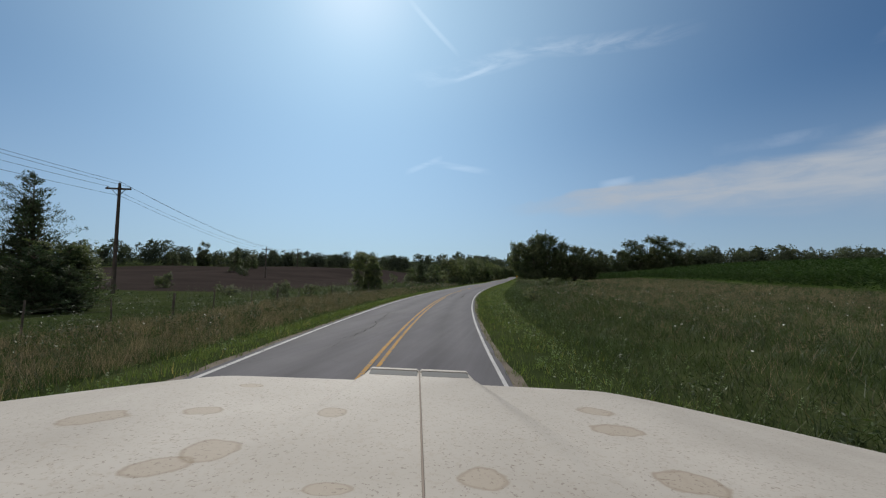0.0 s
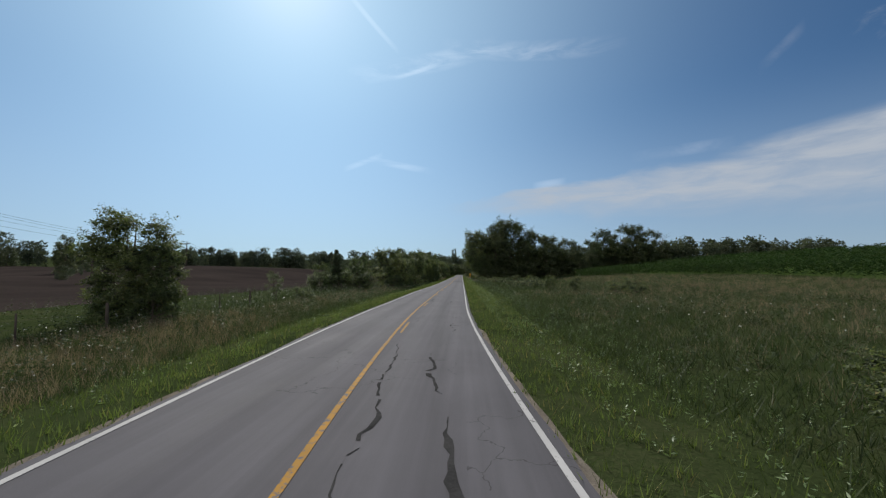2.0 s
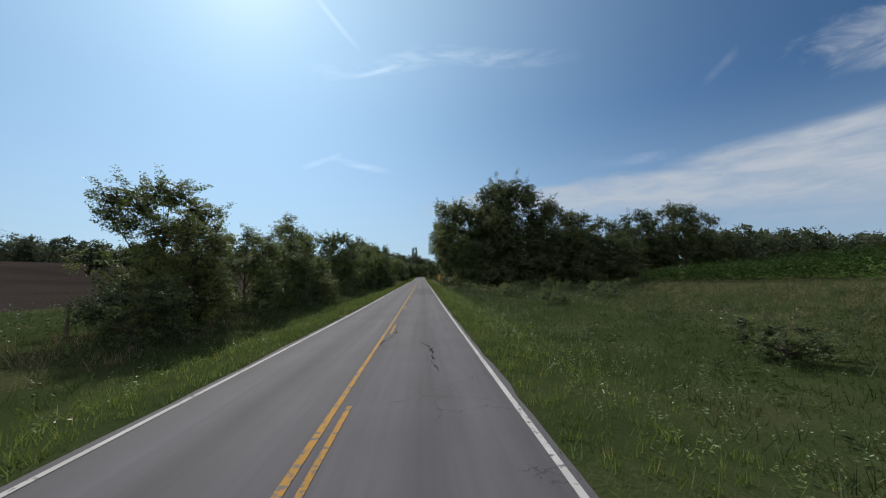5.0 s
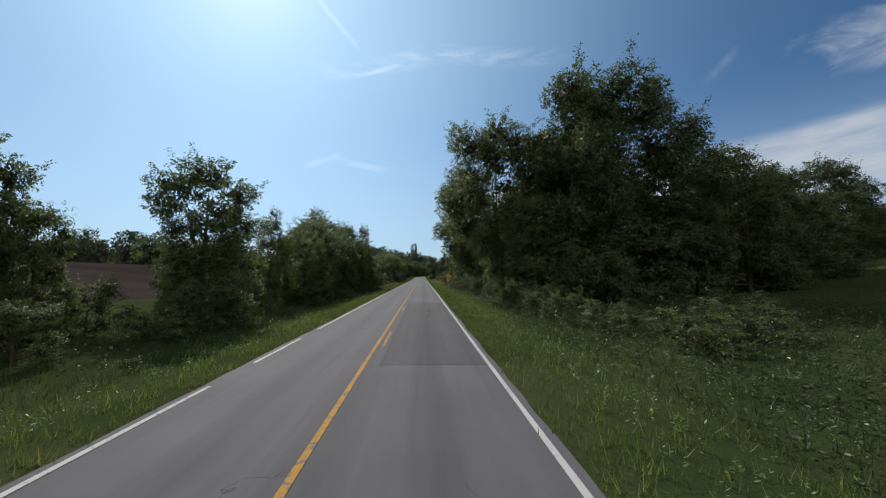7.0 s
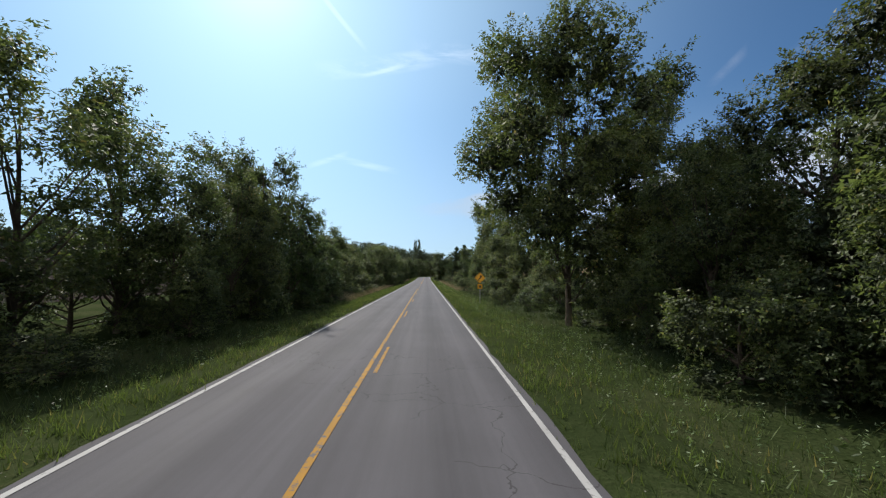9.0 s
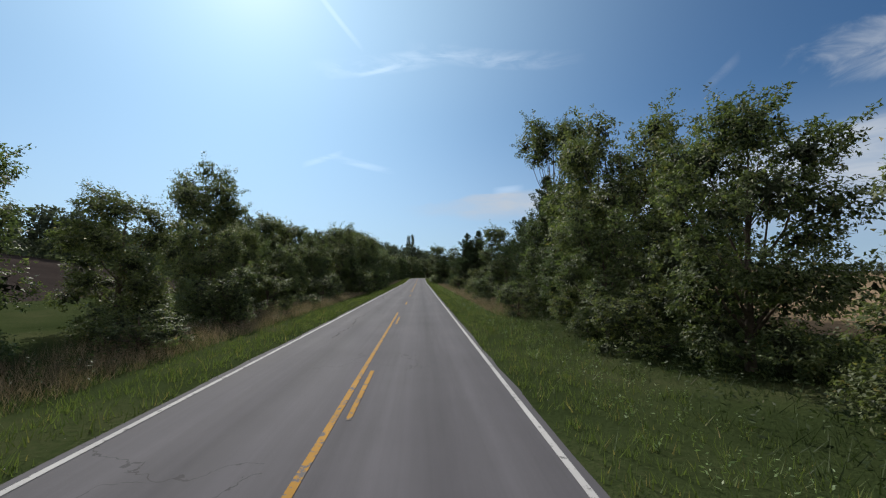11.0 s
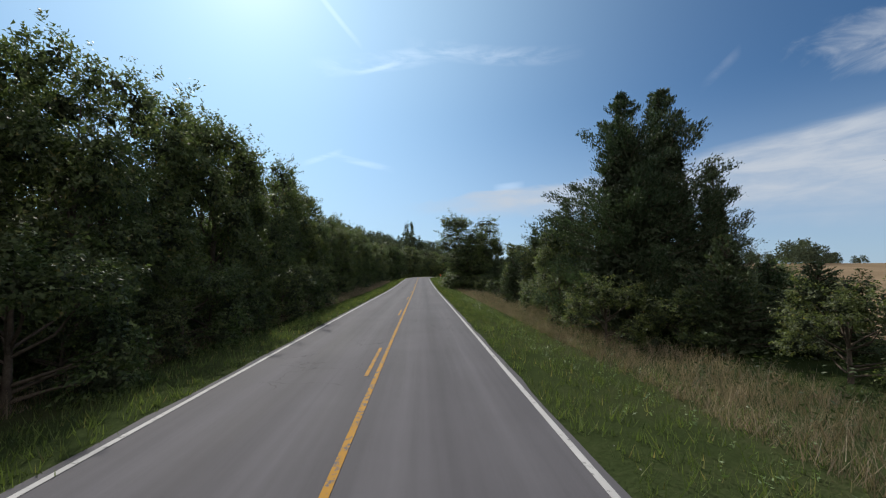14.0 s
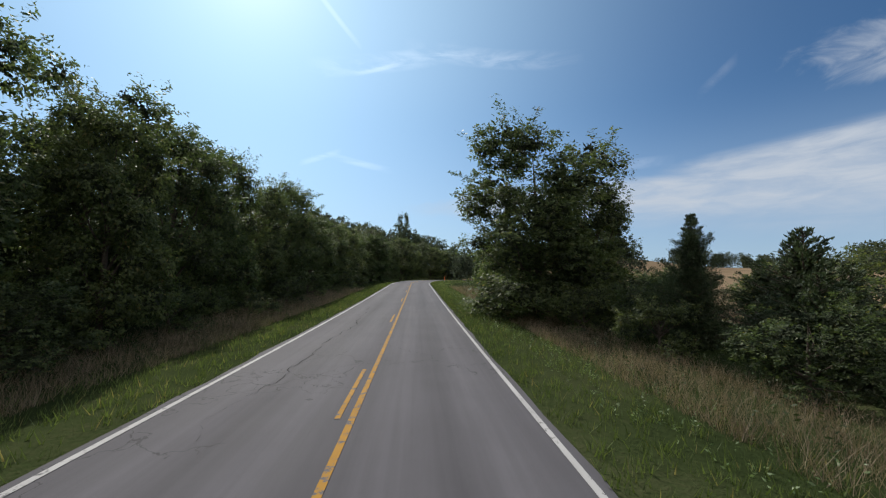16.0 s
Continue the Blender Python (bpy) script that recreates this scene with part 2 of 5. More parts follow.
_b.inputs["Base Color"].default_value, _b.inputs["Metallic"].default_value = (0.42, 0.42, 0.43, 1), 0.9
CERAMIC, _nt, _b = material("brown_ceramic", 0.2, 0.5)
_b.inputs["Base Color"].default_value = (0.09, 0.045, 0.03, 1)
SIGN_YELLOW = mottled("sign_yellow", ((0.3, (0.72, 0.34, 0.02)), (0.7, (0.85, 0.43, 0.03))), 1.5, 0.4, 0.5, relief=0.05)
SIGN_BLACK, _nt, _b = material("sign_black", 0.5, 0.4)
_b.inputs["Base Color"].default_value = (0.015, 0.015, 0.015, 1)


def asphalt(name, tone, cracked):
    """Worn asphalt: stone grain, long stains, polished wheel paths and hairline cracks."""
    m, nt, b = material(name, 0.85, 0.3)
    b.inputs["IOR"].default_value = 1.27
    at = place_of(nt)
    stretch = nt.nodes.new("ShaderNodeMapping")
    stretch.inputs["Scale"].default_value = (1.0, 0.12, 1.0)
    link(nt, at, stretch.inputs[0])
    long_n, chips = grain(nt, stretch.outputs[0], 1.3, 5.0, 0.6), grain(nt, at, 90.0, 3.0, 0.7)
    spots = grain(nt, at, 0.35, 6.0, 0.6)
    drag = nt.nodes.new("ShaderNodeMapping")
    drag.inputs["Scale"].default_value = (1.0, 0.018, 1.0)
    link(nt, at, drag.inputs[0])
    tracks = grain(nt, drag.outputs[0], 4.5, 5.0, 0.65)
    mixn = calc(nt, "ADD", calc(nt, "ADD", calc(nt, "MULTIPLY", long_n, 0.45), calc(nt, "MULTIPLY", chips, 0.25)), calc(nt, "MULTIPLY", spots, 0.3))
    c = ramp(nt, mixn, (0.3, tuple(v * 0.72 for v in tone)), (0.7, tuple(v * 1.28 for v in tone)))
    # wheel paths worn smooth and pale, with a darker oiled strip along each lane's middle
    xyz = nt.nodes.new("ShaderNodeSeparateXYZ")
    link(nt, at, xyz.inputs[0])
    first = calc(nt, "MAXIMUM", calc(nt, "SUBTRACT", BEND_END, xyz.outputs[1]), 0.0)
    last = calc(nt, "MAXIMUM", calc(nt, "SUBTRACT", xyz.outputs[1], 380.0), 0.0)
    first_x = calc(nt, "MULTIPLY", calc(nt, "MULTIPLY", first, first), calc(nt, "MULTIPLY_ADD", first, BEND_B, BEND_A))
    middle = calc(nt, "ADD", first_x, calc(nt, "MULTIPLY", calc(nt, "MULTIPLY", last, last), 0.004))
    across = calc(nt, "ABSOLUTE", calc(nt, "SUBTRACT", xyz.outputs[0], middle))
    across = calc(nt, "ADD", across, calc(nt, "MULTIPLY", calc(nt, "SUBTRACT", long_n, 0.5), 0.5))
    paths = ramp(nt, calc(nt, "MULTIPLY", across, 0.25), (0.03, 0.90), (0.18, 1.10), (0.26, 1.03), (0.385, 0.84), (0.50, 1.02), (0.58, 1.10), (0.72, 0.94))
    c = mixed(nt, 1.0, c, paths, "MULTIPLY")
    c = mixed(nt, 1.0, c, ramp(nt, tracks, (0.3, 0.90), (0.7, 1.10)), "MULTIPLY")
    cells = node(nt, "ShaderNodeTexVoronoi", Scale=0.55)
    cells.feature = "DISTANCE_TO_EDGE"
    warp = nt.nodes.new("ShaderNodeVectorMath")
    warp.operation = "ADD"
    wob = node(nt, "ShaderNodeTexNoise", Scale=1.6, Detail=5.0)
    link(nt, at, wob.inputs["Vector"])
    link(nt, at, warp.inputs[0])
    link(nt, wob.outputs["Color"], warp.inputs[1])
    link(nt, warp.outputs[0], cells.inputs["Vector"])
    line = calc(nt, "LESS_THAN", cells.outputs["Distance"], 0.005)
    where = calc(nt, "GREATER_THAN", grain(nt, at, 0.13, 2.0), 1.0 - cracked)
    c = mixed(nt, calc(nt, "MULTIPLY", calc(nt, "MULTIPLY", line, where), 0.55), c, (0.02, 0.02, 0.02))
    link(nt, c, b.inputs["Base Color"])
    link(nt, ramp(nt, long_n, (0.3, 0.78), (0.7, 0.92)), b.inputs["Roughness"])
    bumped(nt, b, chips, 0.35, 0.006)
    return m


ASPHALT = asphalt("asphalt", (0.074, 0.071, 0.078), 0.44)
ASPHALT_PATCH = asphalt("dark_asphalt", (0.053, 0.052, 0.056), 0.44)
TAR = mottled("tar", ((0.3, (0.022, 0.022, 0.022)), (0.7, (0.05, 0.049, 0.049))), 2.0, 0.9, 0.02)


def road_paint(name, colour, keep):
    """Line paint with worn spots through which the asphalt shows."""
    m, nt, b = material(name, 0.78, 0.12)
    at = place_of(nt)
    worn = ramp(nt, grain(nt, at, 7.0, 7.0, 0.7), (keep, 0.0), (keep + 0.07, 1.0))
    tint = ramp(nt, grain(nt, at, 0.8, 4.0), (0.3, tuple(v * 0.78 for v in colour)), (0.7, colour))
    link(nt, mixed(nt, worn, tint, (0.085, 0.082, 0.085)), b.inputs["Base Color"])
    bumped(nt, b, grain(nt, at, 60.0), 0.3, 0.004)
    return m


WHITE_PAINT = road_paint("white_line_paint", (0.35, 0.345, 0.34), 0.57)
YELLOW_PAINT = road_paint("yellow_line_paint", (0.29, 0.150, 0.017), 0.52)


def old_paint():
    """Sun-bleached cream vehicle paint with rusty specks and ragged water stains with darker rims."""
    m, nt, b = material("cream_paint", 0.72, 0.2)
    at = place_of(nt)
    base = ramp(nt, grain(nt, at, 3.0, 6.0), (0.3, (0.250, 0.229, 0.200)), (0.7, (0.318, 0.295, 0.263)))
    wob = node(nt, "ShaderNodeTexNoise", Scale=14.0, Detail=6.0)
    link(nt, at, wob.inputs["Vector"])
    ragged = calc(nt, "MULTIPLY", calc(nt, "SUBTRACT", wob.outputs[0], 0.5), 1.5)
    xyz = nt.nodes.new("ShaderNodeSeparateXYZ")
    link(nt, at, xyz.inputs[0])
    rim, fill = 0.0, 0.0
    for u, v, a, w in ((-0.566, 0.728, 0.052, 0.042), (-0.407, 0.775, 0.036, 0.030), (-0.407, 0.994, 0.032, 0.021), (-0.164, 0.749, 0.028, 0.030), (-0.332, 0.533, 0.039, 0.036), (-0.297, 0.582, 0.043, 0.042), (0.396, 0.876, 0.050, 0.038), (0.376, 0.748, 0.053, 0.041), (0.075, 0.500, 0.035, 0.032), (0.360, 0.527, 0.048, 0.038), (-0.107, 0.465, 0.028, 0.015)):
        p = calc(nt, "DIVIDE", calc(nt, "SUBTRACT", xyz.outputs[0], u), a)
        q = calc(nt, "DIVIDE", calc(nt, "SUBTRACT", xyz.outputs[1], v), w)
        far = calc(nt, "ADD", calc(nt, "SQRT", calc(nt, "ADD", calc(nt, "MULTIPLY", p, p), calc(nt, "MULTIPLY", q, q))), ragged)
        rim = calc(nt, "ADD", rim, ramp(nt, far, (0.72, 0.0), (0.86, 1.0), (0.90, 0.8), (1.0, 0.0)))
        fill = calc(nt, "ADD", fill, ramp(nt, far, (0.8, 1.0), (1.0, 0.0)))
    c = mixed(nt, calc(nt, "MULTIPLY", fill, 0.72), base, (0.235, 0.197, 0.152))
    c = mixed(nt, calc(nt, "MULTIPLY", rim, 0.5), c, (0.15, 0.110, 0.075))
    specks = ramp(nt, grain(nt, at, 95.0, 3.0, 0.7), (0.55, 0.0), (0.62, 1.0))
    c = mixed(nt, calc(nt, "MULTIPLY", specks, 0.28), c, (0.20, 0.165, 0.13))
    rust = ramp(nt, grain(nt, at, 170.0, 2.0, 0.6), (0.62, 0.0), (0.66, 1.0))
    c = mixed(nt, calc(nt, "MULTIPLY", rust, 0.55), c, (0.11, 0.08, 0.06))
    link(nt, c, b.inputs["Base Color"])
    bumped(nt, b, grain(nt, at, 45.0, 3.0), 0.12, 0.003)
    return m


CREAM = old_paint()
# brown bead colour stands for the dark shadow in the seam's groove
SEAM, _nt, _b = material("seam_groove_shadow", 0.8, 0.1)
_b.inputs["Base Color"].default_value = (0.18, 0.15, 0.125, 1)
MARKER_ORANGE, _nt, _b = material("marker_orange", 0.5, 0.4)
_b.inputs["Base Color"].default_value = (0.62, 0.13, 0.02, 1)
# dark grey for the vents' painted shade and for the axle
VENT_SHADE_AXLE, _nt, _b = material("vent_shade_axle", 0.8, 0.2)
_b.inputs["Base Color"].default_value = (0.09, 0.09, 0.088, 1)
RUBBER = mottled("rubber", ((0.3, (0.015, 0.015, 0.015)), (0.7, (0.035, 0.034, 0.033))), 3.0)

# ---- building helpers ----
def mesh_of(name, verts, faces, mat, smooth_faces=False):
    """A mesh from arrays: verts (n, 3), faces (m, 3 or 4)."""
    verts, faces = np.asarray(verts, dtype=np.float32), np.asarray(faces, dtype=np.int32)
    me = bpy.data.meshes.new(name)
    me.vertices.add(len(verts))
    me.vertices.foreach_set("co", verts.ravel())
    k = faces.shape[1]
    me.loops.add(faces.size)
    me.loops.foreach_set("vertex_index", faces.ravel())
    me.polygons.add(len(faces))
    me.polygons.foreach_set("loop_start", np.arange(0, faces.size, k, dtype=np.int32))
    me.polygons.foreach_set("loop_total", np.full(len(faces), k, dtype=np.int32))
    me.polygons.foreach_set("use_smooth", np.full(len(faces), smooth_faces, dtype=bool))
    me.update(calc_edges=True)
    me.materials.append(mat)
    return me


def part(name, bm, mat, parent, label="", smooth_faces=False):
    """Links a bmesh, or a ready mesh, as one object under a thing or a part."""
    if isinstance(bm, bmesh.types.BMesh):
        me = bpy.data.meshes.new(name)
        bmesh.ops.recalc_face_normals(bm, faces=bm.faces)
        for f in bm.faces:
            f.smooth = smooth_faces
        bm.to_mesh(me)
        bm.free()
        me.materials.append(mat)
    else:
        me = bm
    ob = new(name, me)
    ob.parent = parent
    if label:
        tagged(ob, label)
    return ob


def thing(name, m, label, category, group="", kind=""):
    ob = new(name)
    ob.empty_display_size = 0.2
    ob.matrix_basis = m
    return tagged(ob, label, category, group, kind)


def box(bm, x0, x1, y0, y1, z0, z1, bevel=0.0):
    r = bmesh.ops.create_cube(bm, size=1.0, matrix=Matrix.LocRotScale(((x0 + x1) / 2, (y0 + y1) / 2, (z0 + z1) / 2), None, (x1 - x0, y1 - y0, z1 - z0)))
    if bevel:
        edges = {e for v in r["verts"] for e in v.link_edges}
        bmesh.ops.bevel(bm, geom=list(edges), offset=bevel, segments=2, affect="EDGES")
    return bm


def tube(path, radii, sides=7):
    """Vertices and faces of a tapered round limb along the points."""
    path, n = [Vector(p) for p in path], len(path)
    vs, fs = [], []
    for i, p in enumerate(path):
        d = (path[min(i + 1, n - 1)] - path[max(i - 1, 0)]).normalized()
        u = d.cross(Vector((0.31, 0.95, 0.05))).normalized()
        w = d.cross(u)
        for j in range(sides):
            a = 2 * math.pi * j / sides
            vs.append(p + (u * math.cos(a) + w * math.sin(a)) * radii[i])
    for i in range(n - 1):
        for j in range(sides):
            k = (j + 1) % sides
            fs.append((i * sides + j, i * sides + k, (i + 1) * sides + k, (i + 1) * sides + j))
    return [tuple(v) for v in vs], fs


def merged(pieces):
    vs, fs = [], []
    for v, f in pieces:
        o = len(vs)
        vs += v
        fs += [tuple(i + o for i in q) for q in f]
    return vs, fs


def stepv(a, b, v):
    k = np.clip((v - a) / (b - a), 0, 1)
    return k * k * (3 - 2 * k)


def road_xv(y):
    return np.vectorize(road_x, otypes=[float])(np.clip(y, -60.0, 470.0))


def road_zv(y):
    return np.vectorize(road_z, otypes=[float])(y)


def bank_v(y):
    return np.vectorize(bank, otypes=[float])(y)


def ground_z(x, y):
    """Height of the land: verges, shallow ditches, fields that rise away from the road and a wooded hill past its end."""
    x, y = np.asarray(x, dtype=float), np.asarray(y, dtype=float)
    d = x - road_xv(y)
    s = np.abs(d)
    z = road_zv(y) - 0.06 - bank_v(y) * np.clip(d, -3.6, 3.6) * (1 - stepv(3.6, 14.0, s))
    dip = stepv(3.6, 7.0, s) - 0.7 * stepv(8.0, 13.0, s)
    z = z - np.where(d > 0, 0.45, 0.5) * dip
    right = stepv(14, 90, d) * (2.2 + 3.2 * stepv(30, 140, y) - 2.4 * stepv(190, 250, y)) + 5.0 * stepv(110, 400, d) * (1 - 0.65 * stepv(190, 260, y))
    left = 2.5 * stepv(50, 110, -d) + 5.2 * stepv(50, 130, -d) * stepv(105, 230, y) + 8.0 * stepv(170, 420, -d)
    z = z + np.where(d > 0, right, left)
    hill = 12.5 * stepv(408, 505, y) * stepv(7, 45, s) * (1 - 0.62 * stepv(35, 100, d))
    roll = 0.10 * np.sin(x * 0.31 + y * 0.17) * np.sin(y * 0.23 - x * 0.11) * stepv(4.5, 12, s) * (1 - stepv(25, 50, s))
    return z + hill + roll


# ---- the land ----
OFFSETS = (3.2, 3.5, 4, 4.6, 5.3, 6, 7, 8, 9, 10.5, 12, 14, 17, 20, 25, 31, 38, 46, 55, 66, 80, 96, 115, 140, 170, 210, 260, 330, 430, 600, 900, 1500, 2800)
_d = np.array([-v for v in reversed(OFFSETS)] + [0.0] + list(OFFSETS))
_y = np.concatenate(([-2500.0, -1200, -600, -300, -160, -100], np.arange(-70, 481, 3.0), np.arange(490, 700, 15.0), [760, 850, 1000, 1300, 1800, 2600]))
_Y, _D = np.meshgrid(_y, _d, indexing="ij")
_X = road_xv(_Y) + _D
_Z = ground_z(_X, _Y)
_ny, _nd = _Y.shape
_i = np.arange((_ny - 1) * _nd).reshape(_ny - 1, _nd)[:, :-1].ravel()
ground = new("ground", mesh_of("ground", np.stack((_X, _Y, _Z), -1).reshape(-1, 3), np.stack((_i, _i + 1, _i + 1 + _nd, _i + _nd), -1), TURF, True))
tagged(ground, "rolling green and brown country ground beside the road", "ground", kind="structure")


def field(name, x0, x1, y0, y1, mat, label, lift=0.07, wobble=1.5, step=4.0):
    """A field's surface laid over the land, with an uneven border."""
    nx, ny = int((x1 - x0) / step) + 1, int((y1 - y0) / step) + 1
    X, Y = np.meshgrid(np.linspace(x0, x1, nx), np.linspace(y0, y1, ny))
    edge = wobble * np.sin(Y * 0.11) * np.sin(Y * 0.037 + 1)
    X = X + np.where((X == x0) | (X == x1), edge, 0)
    Z = ground_z(X, Y) + lift
    Z[0, :] -= 0.5
    Z[-1, :] -= 0.5
    Z[:, 0] -= 0.25
    Z[:, -1] -= 0.25
    i = np.arange(ny * nx).reshape(ny, nx)[:-1, :-1].ravel()
    ob = new(name, mesh_of(name, np.stack((X, Y, Z), -1).reshape(-1, 3), np.stack((i, i + 1, i + 1 + nx, i + nx), -1), mat, True))
    return tagged(ob, label, "field", kind="structure")


field("ploughed_field", -222, -31, 48, 330, SOIL, "dark brown ploughed field behind a wire fence", 0.25)
field("stubble_field", 19, 440, 222, 540, STUBBLE, "golden cut stubble field beyond the roadside bushes", 0.25)
field("maize_field", 46, 330, -20, 164, CROP_GROUND, "shaded green ground under standing maize", 0.25)

# ---- the road ----
def ribbon(name, d0, d1, y0, y1, up, mat, thick=0.0, ragged=(0.0, 0.0), step=1.0, seed=1):
    """A strip along the road between two distances from its middle."""
    rng = np.random.default_rng(seed)
    ys = np.arange(y0, y1 + step / 2, step)
    vs = []
    n = len(ys)
    wander = np.convolve(rng.normal(0, 1, n + 8), np.ones(5) / 5, "same")[:n]
    wander_2 = np.convolve(rng.normal(0, 1, n + 8), np.ones(5) / 5, "same")[:n]
    for y, a, b in zip(ys, wander, wander_2):
        c = road_x(y)
        k = 1 / math.cos(math.atan((road_x(y + 0.5) - road_x(y - 0.5))))
        l, r = d0 + a * ragged[0], d1 + b * ragged[1]
        zl, zr = surface(l, y) + up, surface(r, y) + up
        vs += [(c + l * k, y, zl), (c + r * k, y, zr)]
        if thick:
            vs += [(c + r * k, y, zr - thick), (c + l * k, y, zl - thick)]
    w = 4 if thick else 2
    fs = []
    for i in range(n - 1):
        o, p = i * w, (i + 1) * w
        fs.append((o, o + 1, p + 1, p))
        if thick:
            fs += [(o + 1, o + 2, p + 2, p + 1), (o + 2, o + 3, p + 3, p + 2), (o + 3, o, p, p + 3)]
    if thick:
        fs += [(3, 2, 1, 0), tuple((n - 1) * w + j for j in range(4))]
    return new(name, mesh_of(name, vs, fs, mat))


def wide_road():
    """The carriageway, with its crown as a middle line of vertices."""
    ys = np.arange(-60, 471, 1.0)
    rng = np.random.default_rng(5)
    cols = (-3.30, -3.0, -1.5, 0.0, 1.5, 3.0, 3.28)
    vs = []
    for y in ys:
        c = road_x(y)
        k = 1 / math.cos(math.atan(road_x(y + 0.5) - road_x(y - 0.5)))
        for i, d in enumerate(cols):
            e = rng.normal(0, 0.025) if i in (0, 6) else 0.0
            vs.append((c + (d + e) * k, y, surface(d, y)))
        vs += [(c + 3.5 * k, y, surface(3.5, y) - 0.3), (c - 3.5 * k, y, surface(-3.5, y) - 0.3)]
    w = len(cols) + 2
    fs = [(i * w + j, i * w + (j + 1) % w, (i + 1) * w + (j + 1) % w, (i + 1) * w + j) for i in range(len(ys) - 1) for j in range(w)]
    return new("road", mesh_of("road", vs, fs, ASPHALT))


tagged(wide_road(), "two-lane grey asphalt road with a worn, finely cracked surface", "road", kind="structure")
for side, seed in ((-1, 3), (1, 4)):
    a, b = sorted((side * 3.2, side * 3.5))
    tagged(ribbon("gravel_shoulder", a, b, -58, 468, -0.035, GRAVEL, ragged=(0.16 if side < 0 else 0.0, 0.16 if side > 0 else 0.0), seed=seed), "narrow grey gravel strip along the asphalt edge", "shoulder", kind="structure")


def line(name, d, width, y0, y1, mat, label, up=0.008, step=1.0, seed=1):
    ob = ribbon(name, d - width / 2, d + width / 2, y0, y1, up, mat, ragged=(0.006, 0.006), step=step, seed=seed)
    return tagged(ob, label, "road marking", kind="structure")


WHITE_LABEL = "worn white edge line painted along the asphalt"
YELLOW_LABEL = "worn solid yellow line painted along the road's middle"
line("edge_line", 3.1, 0.10, -58, 466, WHITE_PAINT, WHITE_LABEL, seed=11)
for y0, y1 in ((-58, 148.5), (150.2, 154.0), (156.5, 466)):
    line("edge_line", -3.1, 0.10, y0, y1, WHITE_PAINT, WHITE_LABEL, seed=12)
line("centre_line", -0.10, 0.105, -58, 243, YELLOW_PAINT, YELLOW_LABEL, seed=13)
line("centre_line", 0.13, 0.105, -58, 40, YELLOW_PAINT, YELLOW_LABEL, seed=14)
line("centre_line", 0.10, 0.105, 272, 466, YELLOW_PAINT, YELLOW_LABEL, seed=15)
for i in range(18):
    y0 = 261.8 - 12.19 * i
    if y0 > 42:
        tagged(line("centre_dash", 0.13, 0.09, y0, y0 + 3.2, YELLOW_PAINT, "short faded yellow dash beside the middle line", step=0.8, seed=20 + i), group="yellow dashes")
for i in range(1, 15):
    y0 = 261.8 + 12.19 * i
    tagged(line("centre_dash", -0.13, 0.09, y0, y0 + 3.2, YELLOW_PAINT, "short faded yellow dash beside the middle line", step=0.8, seed=40 + i), group="yellow dashes")
tagged(ribbon("asphalt_patch", 0.28, 3.0, 149.5, 172.0, 0.005, ASPHALT_PATCH, ragged=(0.03, 0.02), seed=21), "darker asphalt repair filling one lane", "road patch", kind="structure")


def tar_mark(d, y0, y1, width, seed):
    """A ragged dark crack filling or scar in the asphalt."""
    rng = np.random.default_rng(seed)
    ys = np.arange(y0, y1 + 0.01, 0.22)
    n = len(ys)
    mid = np.cumsum(rng.normal(0, 0.055, n))
    wid = 0.8 * width * np.clip(np.abs(np.convolve(rng.normal(0.5, 0.55, n), np.ones(3) / 3, "same")), 0.08, 2) * np.sin(np.linspace(0.15, 3.0, n))
    vs = []
    for y, m, w in zip(ys, mid, wid):
        for s in (-1, 1):
            x = d + m + s * w
            vs.append((road_x(y) + x, y, surface(x, y) + 0.006))
    fs = [(2 * i, 2 * i + 1, 2 * i + 3, 2 * i + 2) for i in range(n - 1) if rng.uniform() < 0.85]
    return tagged(new("tar_mark", mesh_of("tar_mark", vs, fs, TAR)), "ragged dark crack and tar scar in the asphalt", "road crack", "road scars", "structure")


for d, y0, y1, w, seed in ((0.55, 38, 53, 0.07, 1), (1.75, 41, 46, 0.16, 2), (1.6, 47, 51, 0.10, 3), (2.2, 55, 58, 0.07, 4), (0.5, 68, 75, 0.06, 5),
                           (1.7, 68.5, 72, 0.10, 6), (1.8, 109, 113.5, 0.16, 7), (0.4, 112, 118, 0.07, 8), (-1.6, 10, 24, 0.03, 9), (-2.2, 255, 275, 0.035, 10),
                           (-0.9, 258, 270, 0.03, 11), (-2.0, 232, 246, 0.03, 12), (1.6, 160, 166, 0.07, 13), (-1.9, 322, 345, 0.03, 14), (-2.4, 128, 142, 0.03, 15)):
    tar_mark(d, y0, y1, w, seed)

# ---- plants ----
def leaves(centre, axis, length, width, rng):
    """Pointed leaves, one four-sided face each."""
    n = len(centre)
    side = np.cross(axis, rng.normal(0, 1, (n, 3)))
    side /= np.linalg.norm(side, axis=1, keepdims=True) + 1e-9
    L, W = np.asarray(length).reshape(-1, 1), np.asarray(width).reshape(-1, 1)
    v = np.stack((centre, centre + axis * L * 0.45 + side * W * 0.5, centre + axis * L, centre + axis * L * 0.45 - side * W * 0.5), 1)
    return v.reshape(-1, 3), np.arange(4 * n).reshape(n, 4)


